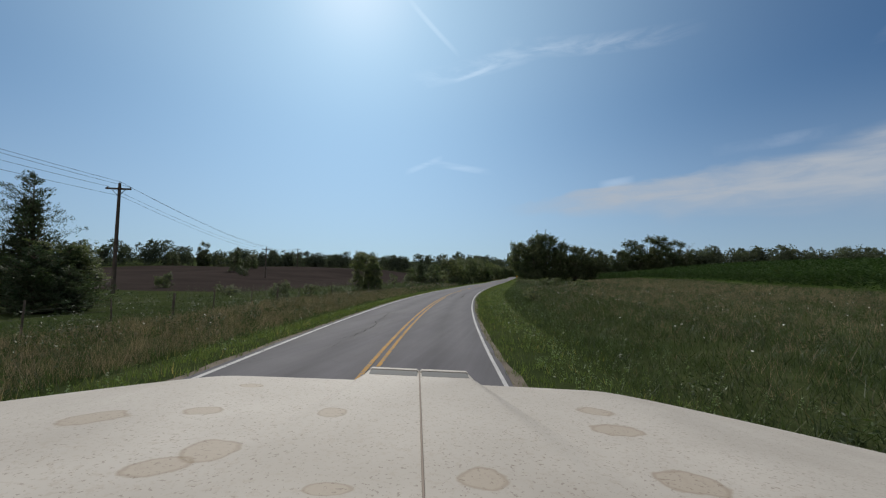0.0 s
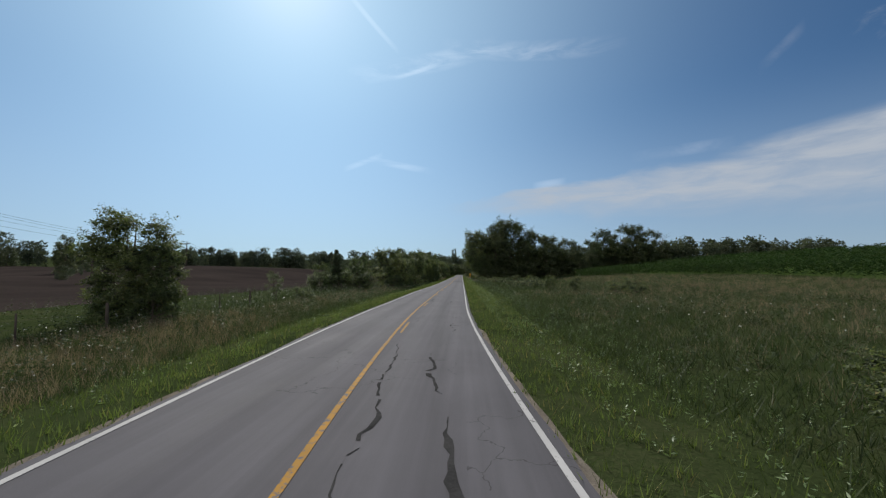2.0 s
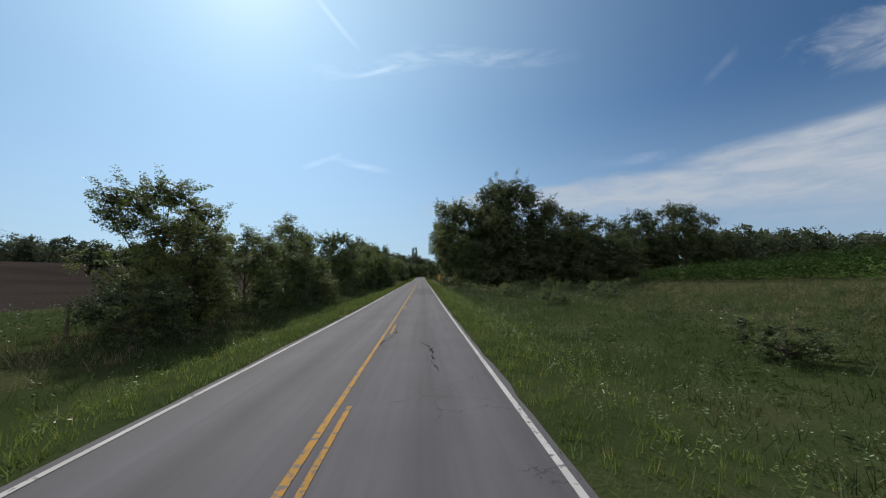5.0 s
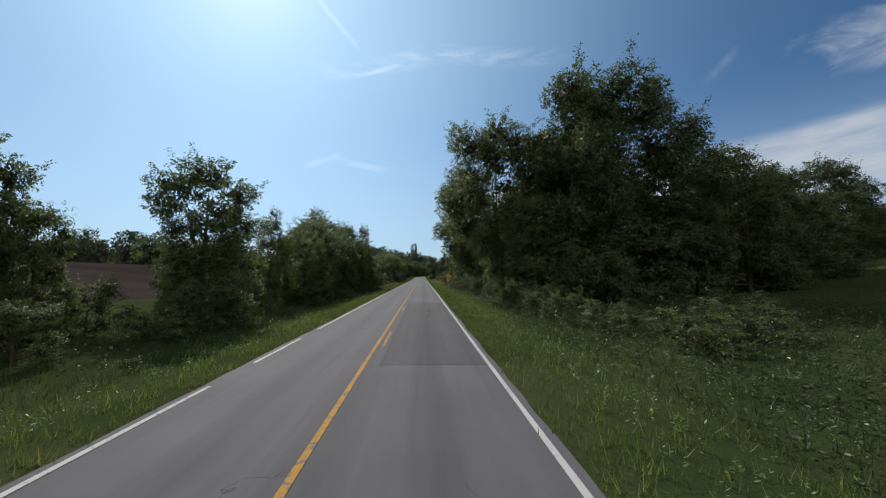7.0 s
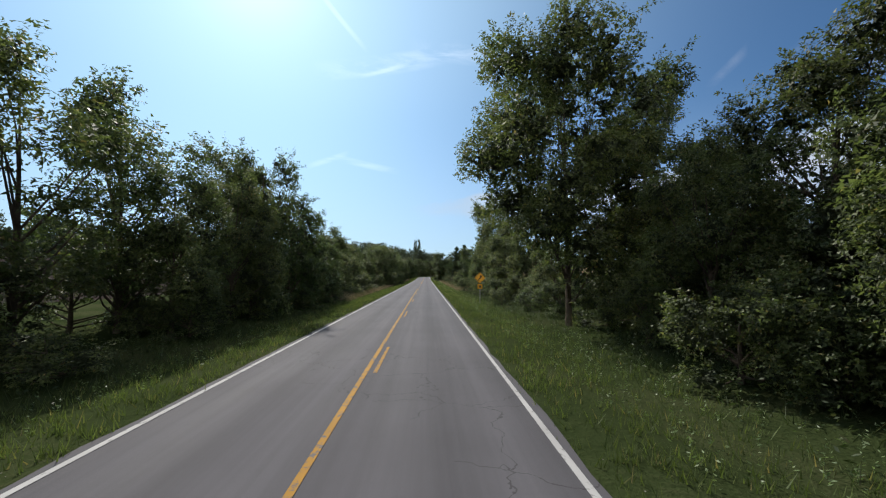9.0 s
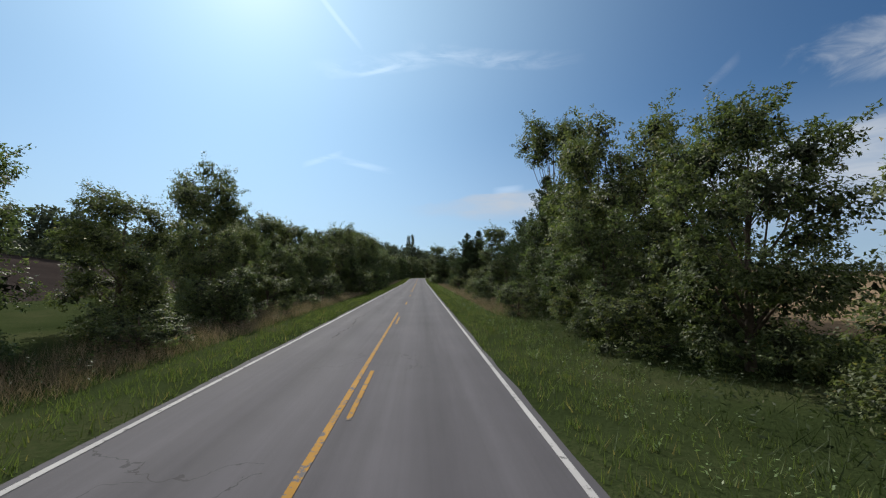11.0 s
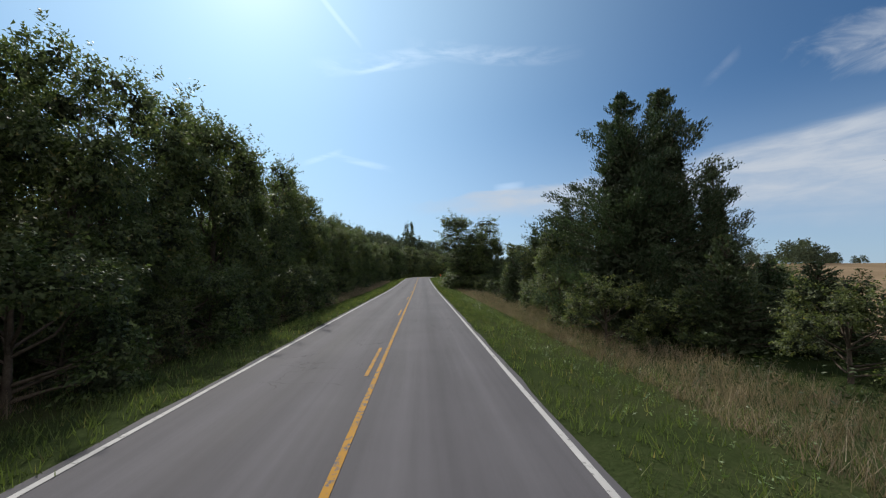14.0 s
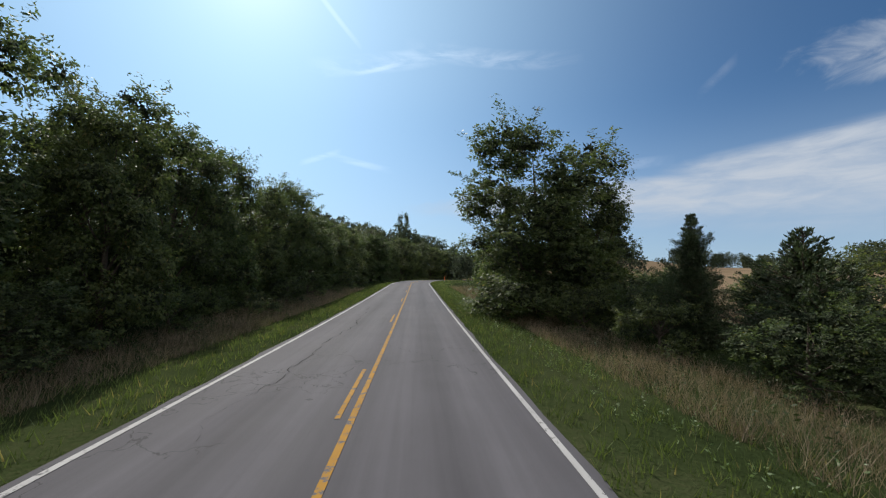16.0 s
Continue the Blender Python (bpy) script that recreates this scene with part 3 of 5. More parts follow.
def small_leaves(centre, axis, length, width, rng):
    """Short pointed leaves, one three-sided face each, for crowns of many thousand."""
    n = len(centre)
    side = np.cross(axis, rng.normal(0, 1, (n, 3)))
    side /= np.linalg.norm(side, axis=1, keepdims=True) + 1e-9
    L, W = np.asarray(length).reshape(-1, 1), np.asarray(width).reshape(-1, 1)
    v = np.stack((centre - axis * L * 0.1 + side * W * 0.5, centre + axis * L, centre + axis * L * 0.15 - side * W * 0.5), 1)
    return v.reshape(-1, 3), np.arange(3 * n).reshape(n, 3)


def unit(v):
    return v / (np.linalg.norm(v, axis=1, keepdims=True) + 1e-9)


def facing_leaves(centre, axis, normal, length, width):
    """Short pointed leaves, one three-sided face each, that show the side named by normal."""
    axis = unit(axis - normal * np.sum(axis * normal, axis=1, keepdims=True))
    side = np.cross(axis, normal)
    L, W = np.asarray(length).reshape(-1, 1), np.asarray(width).reshape(-1, 1)
    v = np.stack((centre - axis * L * 0.1 + side * W * 0.5, centre + axis * L, centre + axis * L * 0.15 - side * W * 0.5), 1)
    return v.reshape(-1, 3), np.arange(3 * len(centre)).reshape(-1, 3)


def broadleaf_parts(seed, h, r, base, count, leaf, clumps=26, shoots=36, openness=0.0, top=1.0, low=0.42):
    """Trunk with limbs, and a crown of leafy boughs whose sprays and shoots break its outline. top: how full the crown is near
    its tip; low: how wide it is at its foot; openness: the share of boughs without an inner thicket."""
    rng = np.random.default_rng(seed)
    z = base + (h * 0.93 - base) * rng.beta(1.05, 1.1 / top, clumps)
    k = (z - base) / (h - base)
    reach = r * (low + (1 - low) * np.sin(np.pi * np.clip(0.22 + 0.72 * k / top ** 0.5, 0, 1)))
    ang = rng.uniform(-0.5, 0.5, clumps) + np.arange(clumps) * 2.4
    rad = reach * np.sqrt(rng.uniform(0.12, 1.0, clumps)) * 0.82
    cx = np.stack((np.cos(ang) * rad, np.sin(ang) * rad, z), 1)
    cr = r * rng.uniform(0.22, 0.40, clumps) * (1.0 - 0.25 * k)
    per = 13
    share = cr ** 2 / np.sum(cr ** 2)
    sprays, heads = [], []
    for j, (c, q, s) in enumerate(zip(cx, cr, share)):
        n = int(1.9 * count / per * s)
        out = np.array((math.cos(ang[j]), math.sin(ang[j]), 0.35))
        d = unit(rng.normal(0, 1, (n, 3)) + out * 0.45)
        p = c + d * (1, 1, 0.82) * q * rng.uniform(0.72, 1.12, (n, 1))
        gap = np.min(np.linalg.norm(p[:, None, :] - cx[None], axis=2) / cr[None] + 10.0 * (np.arange(clumps) == j)[None], axis=1)
        keep = (gap > 0.62) & (p[:, 2] > 0.08)
        sprays.append(p[keep])
        heads.append(d[keep])
    tips = np.argsort(-(cx[:, 2] / h + 0.35 * rad / r) + rng.normal(0, 0.12, clumps))
    for i in range(shoots):
        j = tips[i % max(4, int(clumps * 0.7))]
        out = np.array((math.cos(ang[j]), math.sin(ang[j]), 0.0))
        d = unit(np.array([out * rng.uniform(0.0, 0.9) + (rng.normal(0, 0.3), rng.normal(0, 0.3), rng.uniform(0.3, 1.2))]))[0]
        ln = r * rng.uniform(0.10, 0.30)
        m = max(2, int(ln / (leaf * 1.1)))
        t = np.linspace(0.1, 1.0, m)
        sprays.append(cx[j] + d * cr[j] * 0.9 + d * (t * ln)[:, None] + rng.normal(0, leaf * 0.35, (m, 3)))
        heads.append(np.repeat(d[None], m, 0))
    sprays, heads = np.concatenate(sprays), np.concatenate(heads)
    # the side that faces away from the road is thinner
    front = stepv(-0.6, 0.3, -sprays[:, 1] / r)
    keep = rng.uniform(0, 1, len(sprays)) < 0.34 + 0.66 * front
    sprays, heads = sprays[keep], heads[keep]
    n = len(sprays) * per
    own, d = np.repeat(sprays, per, 0), np.repeat(heads, per, 0)
    pts = own + rng.normal(0, leaf * 0.85, (n, 3)) * (1, 1, 0.6) + d * leaf * rng.uniform(-0.5, 0.9, (n, 1))
    tilt = np.repeat(unit(heads * 0.55 + (0, 0, 0.6) + rng.normal(0, 0.35, heads.shape)), per, 0)
    normal = unit(tilt + rng.normal(0, 0.42, (n, 3)))
    axes = unit(d * 0.8 + rng.normal(0, 0.6, (n, 3)) + (0, 0, -0.25))
    size = leaf * rng.uniform(0.65, 1.3, n)
    v, f = facing_leaves(pts, axes, normal, size, size * rng.uniform(0.5, 0.85, n))
    tr = (h * 0.013 + 0.03) * (0.6 if openness else 1.0)
    lean = rng.normal(0, 0.03, 2) * h
    spine = [(lean[0] * t * t, lean[1] * t * t, h * 0.86 * t - 0.15 * (t == 0)) for t in (0, 0.05, 0.2, 0.4, 0.6, 0.8, 1.0)]
    pieces = [tube(spine, [tr * w for w in (1.6, 1.15, 1.0, 0.8, 0.55, 0.3, 0.08)])]
    for j in rng.permutation(clumps)[:min(clumps, 16)]:
        t = np.clip((cx[j][2] / h - 0.12) * rng.uniform(0.55, 0.9), 0.08, 0.75)
        a = np.array((lean[0] * t * t, lean[1] * t * t, h * 0.86 * t))
        b = cx[j]
        mid = (a + b) / 2 + (0, 0, -0.06 * r) + rng.normal(0, 0.04 * r, 3)
        w = tr * (1 - t) * 0.55 + 0.012
        pieces.append(tube([a, mid, b], [w, w * 0.6, w * 0.2], 5))
    tv, tf = merged(pieces)
    # a thicket of larger faces inside each bough, its shade painted dark
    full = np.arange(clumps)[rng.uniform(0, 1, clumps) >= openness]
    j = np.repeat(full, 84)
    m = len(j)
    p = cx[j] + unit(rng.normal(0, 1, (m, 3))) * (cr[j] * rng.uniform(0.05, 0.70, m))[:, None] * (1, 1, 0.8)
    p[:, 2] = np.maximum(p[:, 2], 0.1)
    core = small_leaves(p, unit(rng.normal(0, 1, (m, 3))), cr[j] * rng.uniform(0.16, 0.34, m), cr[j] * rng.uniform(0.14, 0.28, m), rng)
    return (tv, tf), (v, f), core


def cedar_parts(seed, h, r, count, leaf, ragged=0.25, tip=0.2, full=0.9):
    """A juniper: upswept feathery branches in a cone down to the ground."""
    rng = np.random.default_rng(seed)
    boughs = 105
    k = np.sort(rng.uniform(0, 1, boughs) ** 1.15)
    pieces = [tube([(0, 0, -0.15), (0, 0, 0.1 * h), (0.02 * h, 0, 0.5 * h), (0, 0.01 * h, h * 0.97)], [0.02 * h + 0.03, 0.016 * h, 0.009 * h, 0.01], 6)]
    pts, axes = [], []
    for i, q in enumerate(k):
        a = i * 2.4 + rng.normal(0, 0.4)
        z0 = h * (0.04 + 0.9 * q)
        ln = r * (1.0 - q) ** full * max(0.35, 1 + rng.normal(0, ragged)) + tip * r
        up = 0.25 + 0.65 * q
        out = np.array((math.cos(a), math.sin(a), 0))
        d = unit(np.array([out + (0, 0, up)]))[0]
        p0 = np.array((0, 0, z0))
        pieces.append(tube([p0, p0 + d * ln * 0.5 - (0, 0, 0.03 * ln), p0 + d * ln], [0.02 + 0.004 * h * (1 - q), 0.014, 0.005], 4))
        n = int(count / boughs * (0.35 + 1.25 * ln / r))
        t = rng.uniform(0.12, 1.08, n) ** 0.7
        wide = 0.15 * ln * (1.22 - t) + 0.026 * r
        m = max(4, n // 16)
        tuft = rng.normal(0, 1, (m, 3))
        own = tuft[rng.integers(0, m, n)] * 0.75 + rng.normal(0, 0.45, (n, 3))
        pts.append(p0 + d * (t * ln)[:, None] + own * wide[:, None] * (1, 1, 0.7))
        axes.append(unit(d * 0.9 + (0, 0, 0.55) + rng.normal(0, 0.5, (n, 3))))
    pts, axes = np.concatenate(pts), np.concatenate(axes)
    front = stepv(-0.6, 0.3, -pts[:, 1] / r)
    keep = (pts[:, 2] > 0.06) & (rng.uniform(0, 1, len(pts)) < 0.25 + 0.75 * front)
    pts, axes = pts[keep], axes[keep]
    n = len(pts)
    v, f = small_leaves(pts, axes, leaf * rng.uniform(0.7, 1.4, n), leaf * 0.44 * rng.uniform(0.8, 1.3, n), rng)
    m = count // 8
    zc = h * rng.uniform(0.03, 0.78, m) ** 1.1
    rad = r * (1.0 - zc / h) ** full * 0.55 * np.sqrt(rng.uniform(0, 1, m))
    a = rng.uniform(0, 6.28, m)
    core = small_leaves(np.stack((np.cos(a) * rad, np.sin(a) * rad, zc), 1), unit(rng.normal(0, 1, (m, 3)) + (0, 0, 0.5)), np.full(m, leaf * 3.0), np.full(m, leaf * 1.5), rng)
    return merged(pieces), (v, f), core


MODELS, HEIGHT = {}, {}


def plant_model(key, trunk, crown, core, leaf_mat, wood="trunk", leafage="crown"):
    v, f = crown
    HEIGHT[key] = float(np.percentile(v[:, 2], 99.6))
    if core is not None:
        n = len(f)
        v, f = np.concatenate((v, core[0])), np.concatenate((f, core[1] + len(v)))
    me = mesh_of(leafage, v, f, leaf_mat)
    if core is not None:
        me.materials.append(INNER_SHADE)
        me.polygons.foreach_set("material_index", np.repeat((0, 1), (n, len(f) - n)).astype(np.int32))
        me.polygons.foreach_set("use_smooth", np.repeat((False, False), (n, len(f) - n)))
    MODELS[key] = (mesh_of(wood, *trunk, BARK, True), me, wood, leafage)


plant_model("ash", *broadleaf_parts(1, 10, 3.3, 0.3, 20000, 0.148, 50, 46), LEAF)
plant_model("elm", *broadleaf_parts(18, 10, 3.6, 0.4, 20000, 0.148, 48, 60, top=1.25), LEAF)
plant_model("hackberry", *broadleaf_parts(3, 10, 3.1, 0.3, 19000, 0.148, 46, 50, top=0.9), LEAF)
plant_model("mulberry", *broadleaf_parts(4, 10, 3.8, 0.2, 21000, 0.15, 48, 40, top=1.2, low=0.6), LEAF_LIGHT)
plant_model("sapling", *broadleaf_parts(5, 10, 2.6, 1.8, 7500, 0.135, 24, 50, 0.85), LEAF)
plant_model("oak", *broadleaf_parts(6, 20, 6.6, 0.8, 40000, 0.235, 64, 40, top=1.15, low=0.6), BACKLIT_LEAF)
plant_model("hickory", *broadleaf_parts(7, 20, 5.8, 0.8, 36000, 0.235, 60, 36, top=0.95), BACKLIT_LEAF)
plant_model("roadside", *broadleaf_parts(16, 14, 4.6, 0.2, 32000, 0.17, 84, 60, top=1.3, low=0.75), LEAF)
plant_model("open_oak", *broadleaf_parts(17, 20, 6.4, 2.6, 44000, 0.19, 76, 80, 0.08, top=1.35, low=0.5), LEAF)
plant_model("high_ash", *broadleaf_parts(21, 16.5, 3.3, 12.6, 9000, 0.14, 30, 40, 0.15), LEAF)
plant_model("woodland", *broadleaf_parts(8, 18, 6.2, 0.4, 15000, 0.30, 50, 8, top=1.1, low=0.75), BACKLIT_LEAF)
plant_model("woodland_b", *broadleaf_parts(9, 18, 5.6, 0.3, 14000, 0.30, 48, 8, top=1.0, low=0.75), BACKLIT_LEAF)
plant_model("shrub", *broadleaf_parts(10, 3, 1.8, 0.1, 4800, 0.085, 24, 34, low=0.7), LEAF_LIGHT, "wood", "foliage")
plant_model("bush", *broadleaf_parts(11, 3, 2.1, 0.08, 5000, 0.088, 26, 26, top=1.2, low=0.75), LEAF, "wood", "foliage")
plant_model("bramble", *broadleaf_parts(12, 1.5, 1.3, 0.04, 2200, 0.07, 18, 26, low=0.8), LEAF_LIGHT, "wood", "foliage")
plant_model("cedar", *cedar_parts(13, 10, 3.0, 34000, 0.11, 0.34, 0.08, 0.85), NEEDLE)
plant_model("cedar_b", *cedar_parts(14, 10, 3.6, 34000, 0.11, 0.3, 0.06, 1.0), NEEDLE)
plant_model("old_cedar", *cedar_parts(19, 10, 3.0, 15000, 0.11, 0.42, 0.12, 1.05), NEEDLE)
plant_model("young_cedar", *cedar_parts(15, 4, 1.35, 5600, 0.11, 0.35, 0.12, 0.9), NEEDLE)
NAMES = dict(shrub="shrub", bush="shrub", bramble="shrub", cedar="cedar_tree", cedar_b="cedar_tree", old_cedar="cedar_tree", young_cedar="cedar_tree")


def label_of(key, name, h):
    """Words for a plant by its kind and size."""
    if name == "tree" and key != "sapling" and h > 9.5:
        return "tall dense dark green tree in the roadside hedgerow"
    if name == "tree" and key != "sapling" and h < 6:
        return "small bushy green tree at the hedgerow's edge"
    return {"sapling": "slender young tree with an open leafy crown", "bramble": "low tangled green bramble among tall weeds", "bush": "dense dark green bush beside the verge", "young_cedar": "small bushy dark green juniper among roadside grass"}.get(key, LABELS[name])


def plant(key, x, y, h, girth=1.0, turn=None, label="", group=""):
    """One tree or shrub of height h, on the ground, its crown girth times as wide as usual."""
    i = len(bpy.data.objects)
    k = h / HEIGHT[key]
    turn = (38 if x < road_x(y) else -38) + ((i * 137.5) % 70 - 35) if turn is None else turn
    wood_mesh, leaf_mesh, wood, leafage = MODELS[key]
    name = NAMES.get(key, "tree")
    ob = thing(name, pose(x, y, float(ground_z(x, y)) - 0.03, 0, 0, turn) @ Matrix.Diagonal((k * girth, k * girth, k, 1)), label or label_of(key, name, h), {"tree": "tree", "shrub": "shrub", "cedar_tree": "tree"}[name], group)
    part(wood, wood_mesh, BARK, ob)
    part(leafage, leaf_mesh, LEAF, ob)
    return ob


LABELS = dict(tree="dense dark green deciduous tree in the roadside hedgerow", shrub="leafy green roadside shrub among tall weeds", cedar_tree="dark green juniper with feathery upswept branches")

HEDGE = "hedgerow trees by the ploughed field"
# the hedgerow and its gaps, along the side with the ploughed field: kind, x, y, height, girth
def row(group, plants, label=""):
    for key, x, y, h, g in plants:
        plant(key, x, y, h, g, label=label if h > 12 or key not in NAMES else "", group=group)


row(HEDGE, (
    ("mulberry", -25.6, 18.0, 5.0, 1.3), ("young_cedar", -20.6, 18.8, 4.2, 1.6), ("young_cedar", -19.4, 20.0, 3.0, 1.6), ("old_cedar", -24.2, 20.6, 9.4, 1.25), ("mulberry", -22.8, 21.8, 4.8, 1.4),
    ("young_cedar", -21.6, 21.4, 4.4, 1.6), ("hackberry", -16.5, 61.4, 6.4, 1.2), ("bush", -16.2, 60.4, 2.4, 1.1), ("elm", -14.7, 61.0, 4.6, 0.9), ("shrub", -14.2, 60.2, 2.2, 1.0),
    ("cedar", -17.6, 102.0, 6.6, 1.1), ("mulberry", -20.6, 103.2, 4.8, 1.0), ("ash", -14.2, 102.6, 5.6, 1.0), ("bush", -13.2, 99.6, 3.2, 1.1), ("bush", -16.4, 99.4, 3.4, 1.2),
    ("bush", -19.6, 100.6, 3.4, 1.2), ("ash", -15.2, 111.2, 5.2, 0.7), ("shrub", -13.2, 110.0, 2.8, 1.0), ("bush", -10.8, 116.8, 3.2, 1.2), ("elm", -13.0, 121.6, 8.0, 1.15)))
row(HEDGE, (
    ("mulberry", -10.8, 120.0, 6.0, 1.0), ("mulberry", -11.0, 127.4, 6.2, 1.05), ("hackberry", -11.4, 132.6, 6.0, 1.0), ("ash", -10.8, 137.2, 6.6, 1.0), ("shrub", -9.8, 143.6, 2.8, 1.2),
    ("sapling", -12.4, 141.8, 9.4, 1.1), ("hackberry", -13.8, 147.2, 8.8, 0.9), ("mulberry", -11.4, 146.0, 5.2, 0.9), ("elm", -15.6, 154.4, 8.2, 0.75), ("hackberry", -13.6, 155.2, 5.6, 0.8),
    ("bush", -9.8, 161.0, 3.2, 1.2), ("elm", -12.4, 164.6, 10.0, 0.95), ("mulberry", -11.6, 162.8, 6.4, 0.9), ("sapling", -11.2, 174.2, 8.6, 0.75), ("sapling", -15.0, 175.4, 10.0, 0.8),
    ("mulberry", -11.4, 172.4, 6.2, 0.85), ("mulberry", -9.9, 177.4, 6.8, 0.9), ("ash", -11.6, 181.0, 7.4, 1.0), ("elm", -11.4, 185.2, 8.8, 0.95), ("hackberry", -12.4, 189.0, 9.4, 0.9)))
row(HEDGE, (
    ("sapling", -12.4, 193.0, 11.2, 1.05), ("sapling", -12.2, 197.2, 10.2, 1.05), ("sapling", -13.8, 199.2, 12.8, 1.0), ("mulberry", -10.4, 198.0, 7.6, 0.9), ("ash", -10.2, 206.8, 11.2, 0.75),
    ("hackberry", -13.8, 209.6, 12.0, 0.9), ("mulberry", -10.2, 203.0, 8.6, 0.85), ("elm", -10.0, 212.0, 9.6, 0.8), ("ash", -10.6, 217.4, 8.6, 0.95), ("mulberry", -10.8, 223.0, 7.0, 1.0),
    ("elm", -11.6, 229.0, 6.6, 1.0), ("hackberry", -11.4, 236.0, 6.0, 1.1), ("bush", -9.4, 241.0, 3.4, 1.1), ("mulberry", -11.6, 243.6, 5.6, 1.0), ("elm", -14.8, 249.4, 9.5, 0.85),
    ("ash", -16.2, 251.0, 11.2, 0.8), ("hackberry", -11.6, 247.6, 6.0, 0.9), ("sapling", -13.2, 253.0, 7.6, 0.7), ("mulberry", -12.8, 257.6, 5.4, 1.05), ("ash", -12.6, 261.6, 5.6, 1.0)))
row(HEDGE, (
    ("hackberry", -16.2, 265.4, 9.4, 0.9), ("ash", -12.2, 268.0, 7.6, 0.85), ("elm", -16.0, 274.8, 9.4, 1.0), ("mulberry", -10.9, 276.0, 10.0, 0.85), ("ash", -12.4, 271.4, 6.6, 0.9),
    ("hackberry", -11.4, 282.0, 9.6, 1.0), ("elm", -12.4, 287.2, 10.3, 0.95), ("ash", -9.8, 290.0, 9.6, 0.8), ("mulberry", -12.0, 294.0, 10.6, 0.95), ("hackberry", -10.0, 298.6, 11.2, 0.8),
    ("elm", -12.6, 302.0, 11.6, 0.9), ("ash", -10.2, 304.6, 10.6, 0.8), ("mulberry", -11.8, 309.4, 10.8, 0.9), ("hackberry", -11.4, 314.6, 10.8, 0.9), ("ash", -12.0, 319.8, 10.6, 0.95),
    ("elm", -16.6, 325.4, 13.6, 0.9), ("ash", -11.4, 326.0, 9.4, 0.9), ("hackberry", -10.4, 331.4, 9.0, 0.8), ("ash", -13.2, 333.8, 10.8, 0.95), ("elm", -12.6, 338.8, 10.4, 0.9)))
row(HEDGE, (
    ("hackberry", -13.0, 343.6, 11.2, 0.95), ("mulberry", -12.6, 349.0, 10.0, 0.95), ("ash", -12.2, 354.4, 10.8, 0.9), ("elm", -13.0, 359.6, 11.4, 0.95), ("hackberry", -12.4, 366.0, 9.6, 1.1),
    ("ash", -11.6, 372.5, 9.0, 1.1), ("mulberry", -12.0, 380.0, 9.8, 1.1), ("elm", -12.0, 388.0, 9.2, 1.2), ("hackberry", -11.0, 397.0, 9.8, 1.2)))
# a second rank that closes the hedgerow
for i in range(16):
    y = 264 + i * 8.6
    plant(("woodland", "woodland_b")[i % 2], -17.5 - 1.6 * math.sin(i * 1.7), y, 8.6 + 1.2 * math.sin(i * 2.3), 1.2, group=HEDGE)
for i in range(30):
    y = 176 + i * 7.2
    plant(("bush", "shrub", "bramble")[i % 3], -9.3 - 0.6 * math.sin(i * 2.1), y, (2.6, 2.2, 1.5)[i % 3] * (1 + 0.2 * math.sin(i * 3.3)), 1.2, group="hedgerow shrubs")

# dense shrubs that come down to the verge
for i in range(15):
    y = 277 + i * 2.2
    plant(("bush", "shrub", "bush")[i % 3], -7.7 - 0.5 * math.sin(i * 2.7), y, 3.0 + 0.7 * math.sin(i * 1.9), 1.05, group="hedgerow shrubs")

# trees round the outside of the far bend
for i in range(12):
    y = 401 + i * 5.2
    plant(("elm", "woodland", "hackberry", "woodland_b")[i % 4], road_x(y) - 10.5 - 1.8 * (i % 2), y, 10.2 + 1.5 * math.sin(i * 1.9), 1.15, turn=10, group=HEDGE)

# the grove and the trees and shrubs on the other side
GROVE = "tall grove"
TALL, WOODS, LEAFY = "tall broad oak-like tree in a dense roadside grove", "tall dark green woodland tree at the field's end", "leafy green roadside tree with a ragged crown"
row(GROVE, (
    ("oak", 19.4, 175.0, 21.2, 1.0), ("hickory", 14.6, 172.0, 18.8, 0.9), ("open_oak", 8.9, 178.0, 18.2, 0.92), ("hickory", 16.2, 183.6, 17.6, 0.72), ("oak", 15.6, 180.0, 17.5, 0.9),
    ("hickory", 25.6, 175.6, 16.8, 0.9), ("woodland", 20.5, 186.0, 15.5, 0.8), ("woodland_b", 29.0, 179.4, 15.6, 1.1), ("woodland", 35.0, 181.0, 14.6, 1.15), ("woodland_b", 41.0, 183.0, 13.0, 1.1),
    ("woodland", 46.0, 185.4, 10.6, 1.05), ("woodland_b", 38.0, 177.0, 9.0, 1.4), ("woodland", 44.0, 179.0, 8.0, 1.4), ("woodland", 27.0, 188.0, 14.0, 1.0), ("woodland_b", 36.0, 190.0, 13.0, 1.0), ("woodland_b", 24.5, 171.8, 11.0, 1.1), ("woodland", 32.0, 174.4, 11.0, 1.1)), TALL)
row(GROVE, (
    ("elm", 10.6, 171.4, 9.0, 0.9), ("ash", 9.8, 174.2, 6.4, 0.8), ("mulberry", 12.6, 180.0, 6.0, 1.1), ("ash", 12.4, 176.0, 7.0, 1.0), ("mulberry", 10.8, 181.0, 6.6, 1.0),
    ("hackberry", 10.4, 184.2, 6.4, 1.1), ("mulberry", 10.8, 186.6, 6.2, 0.9)))
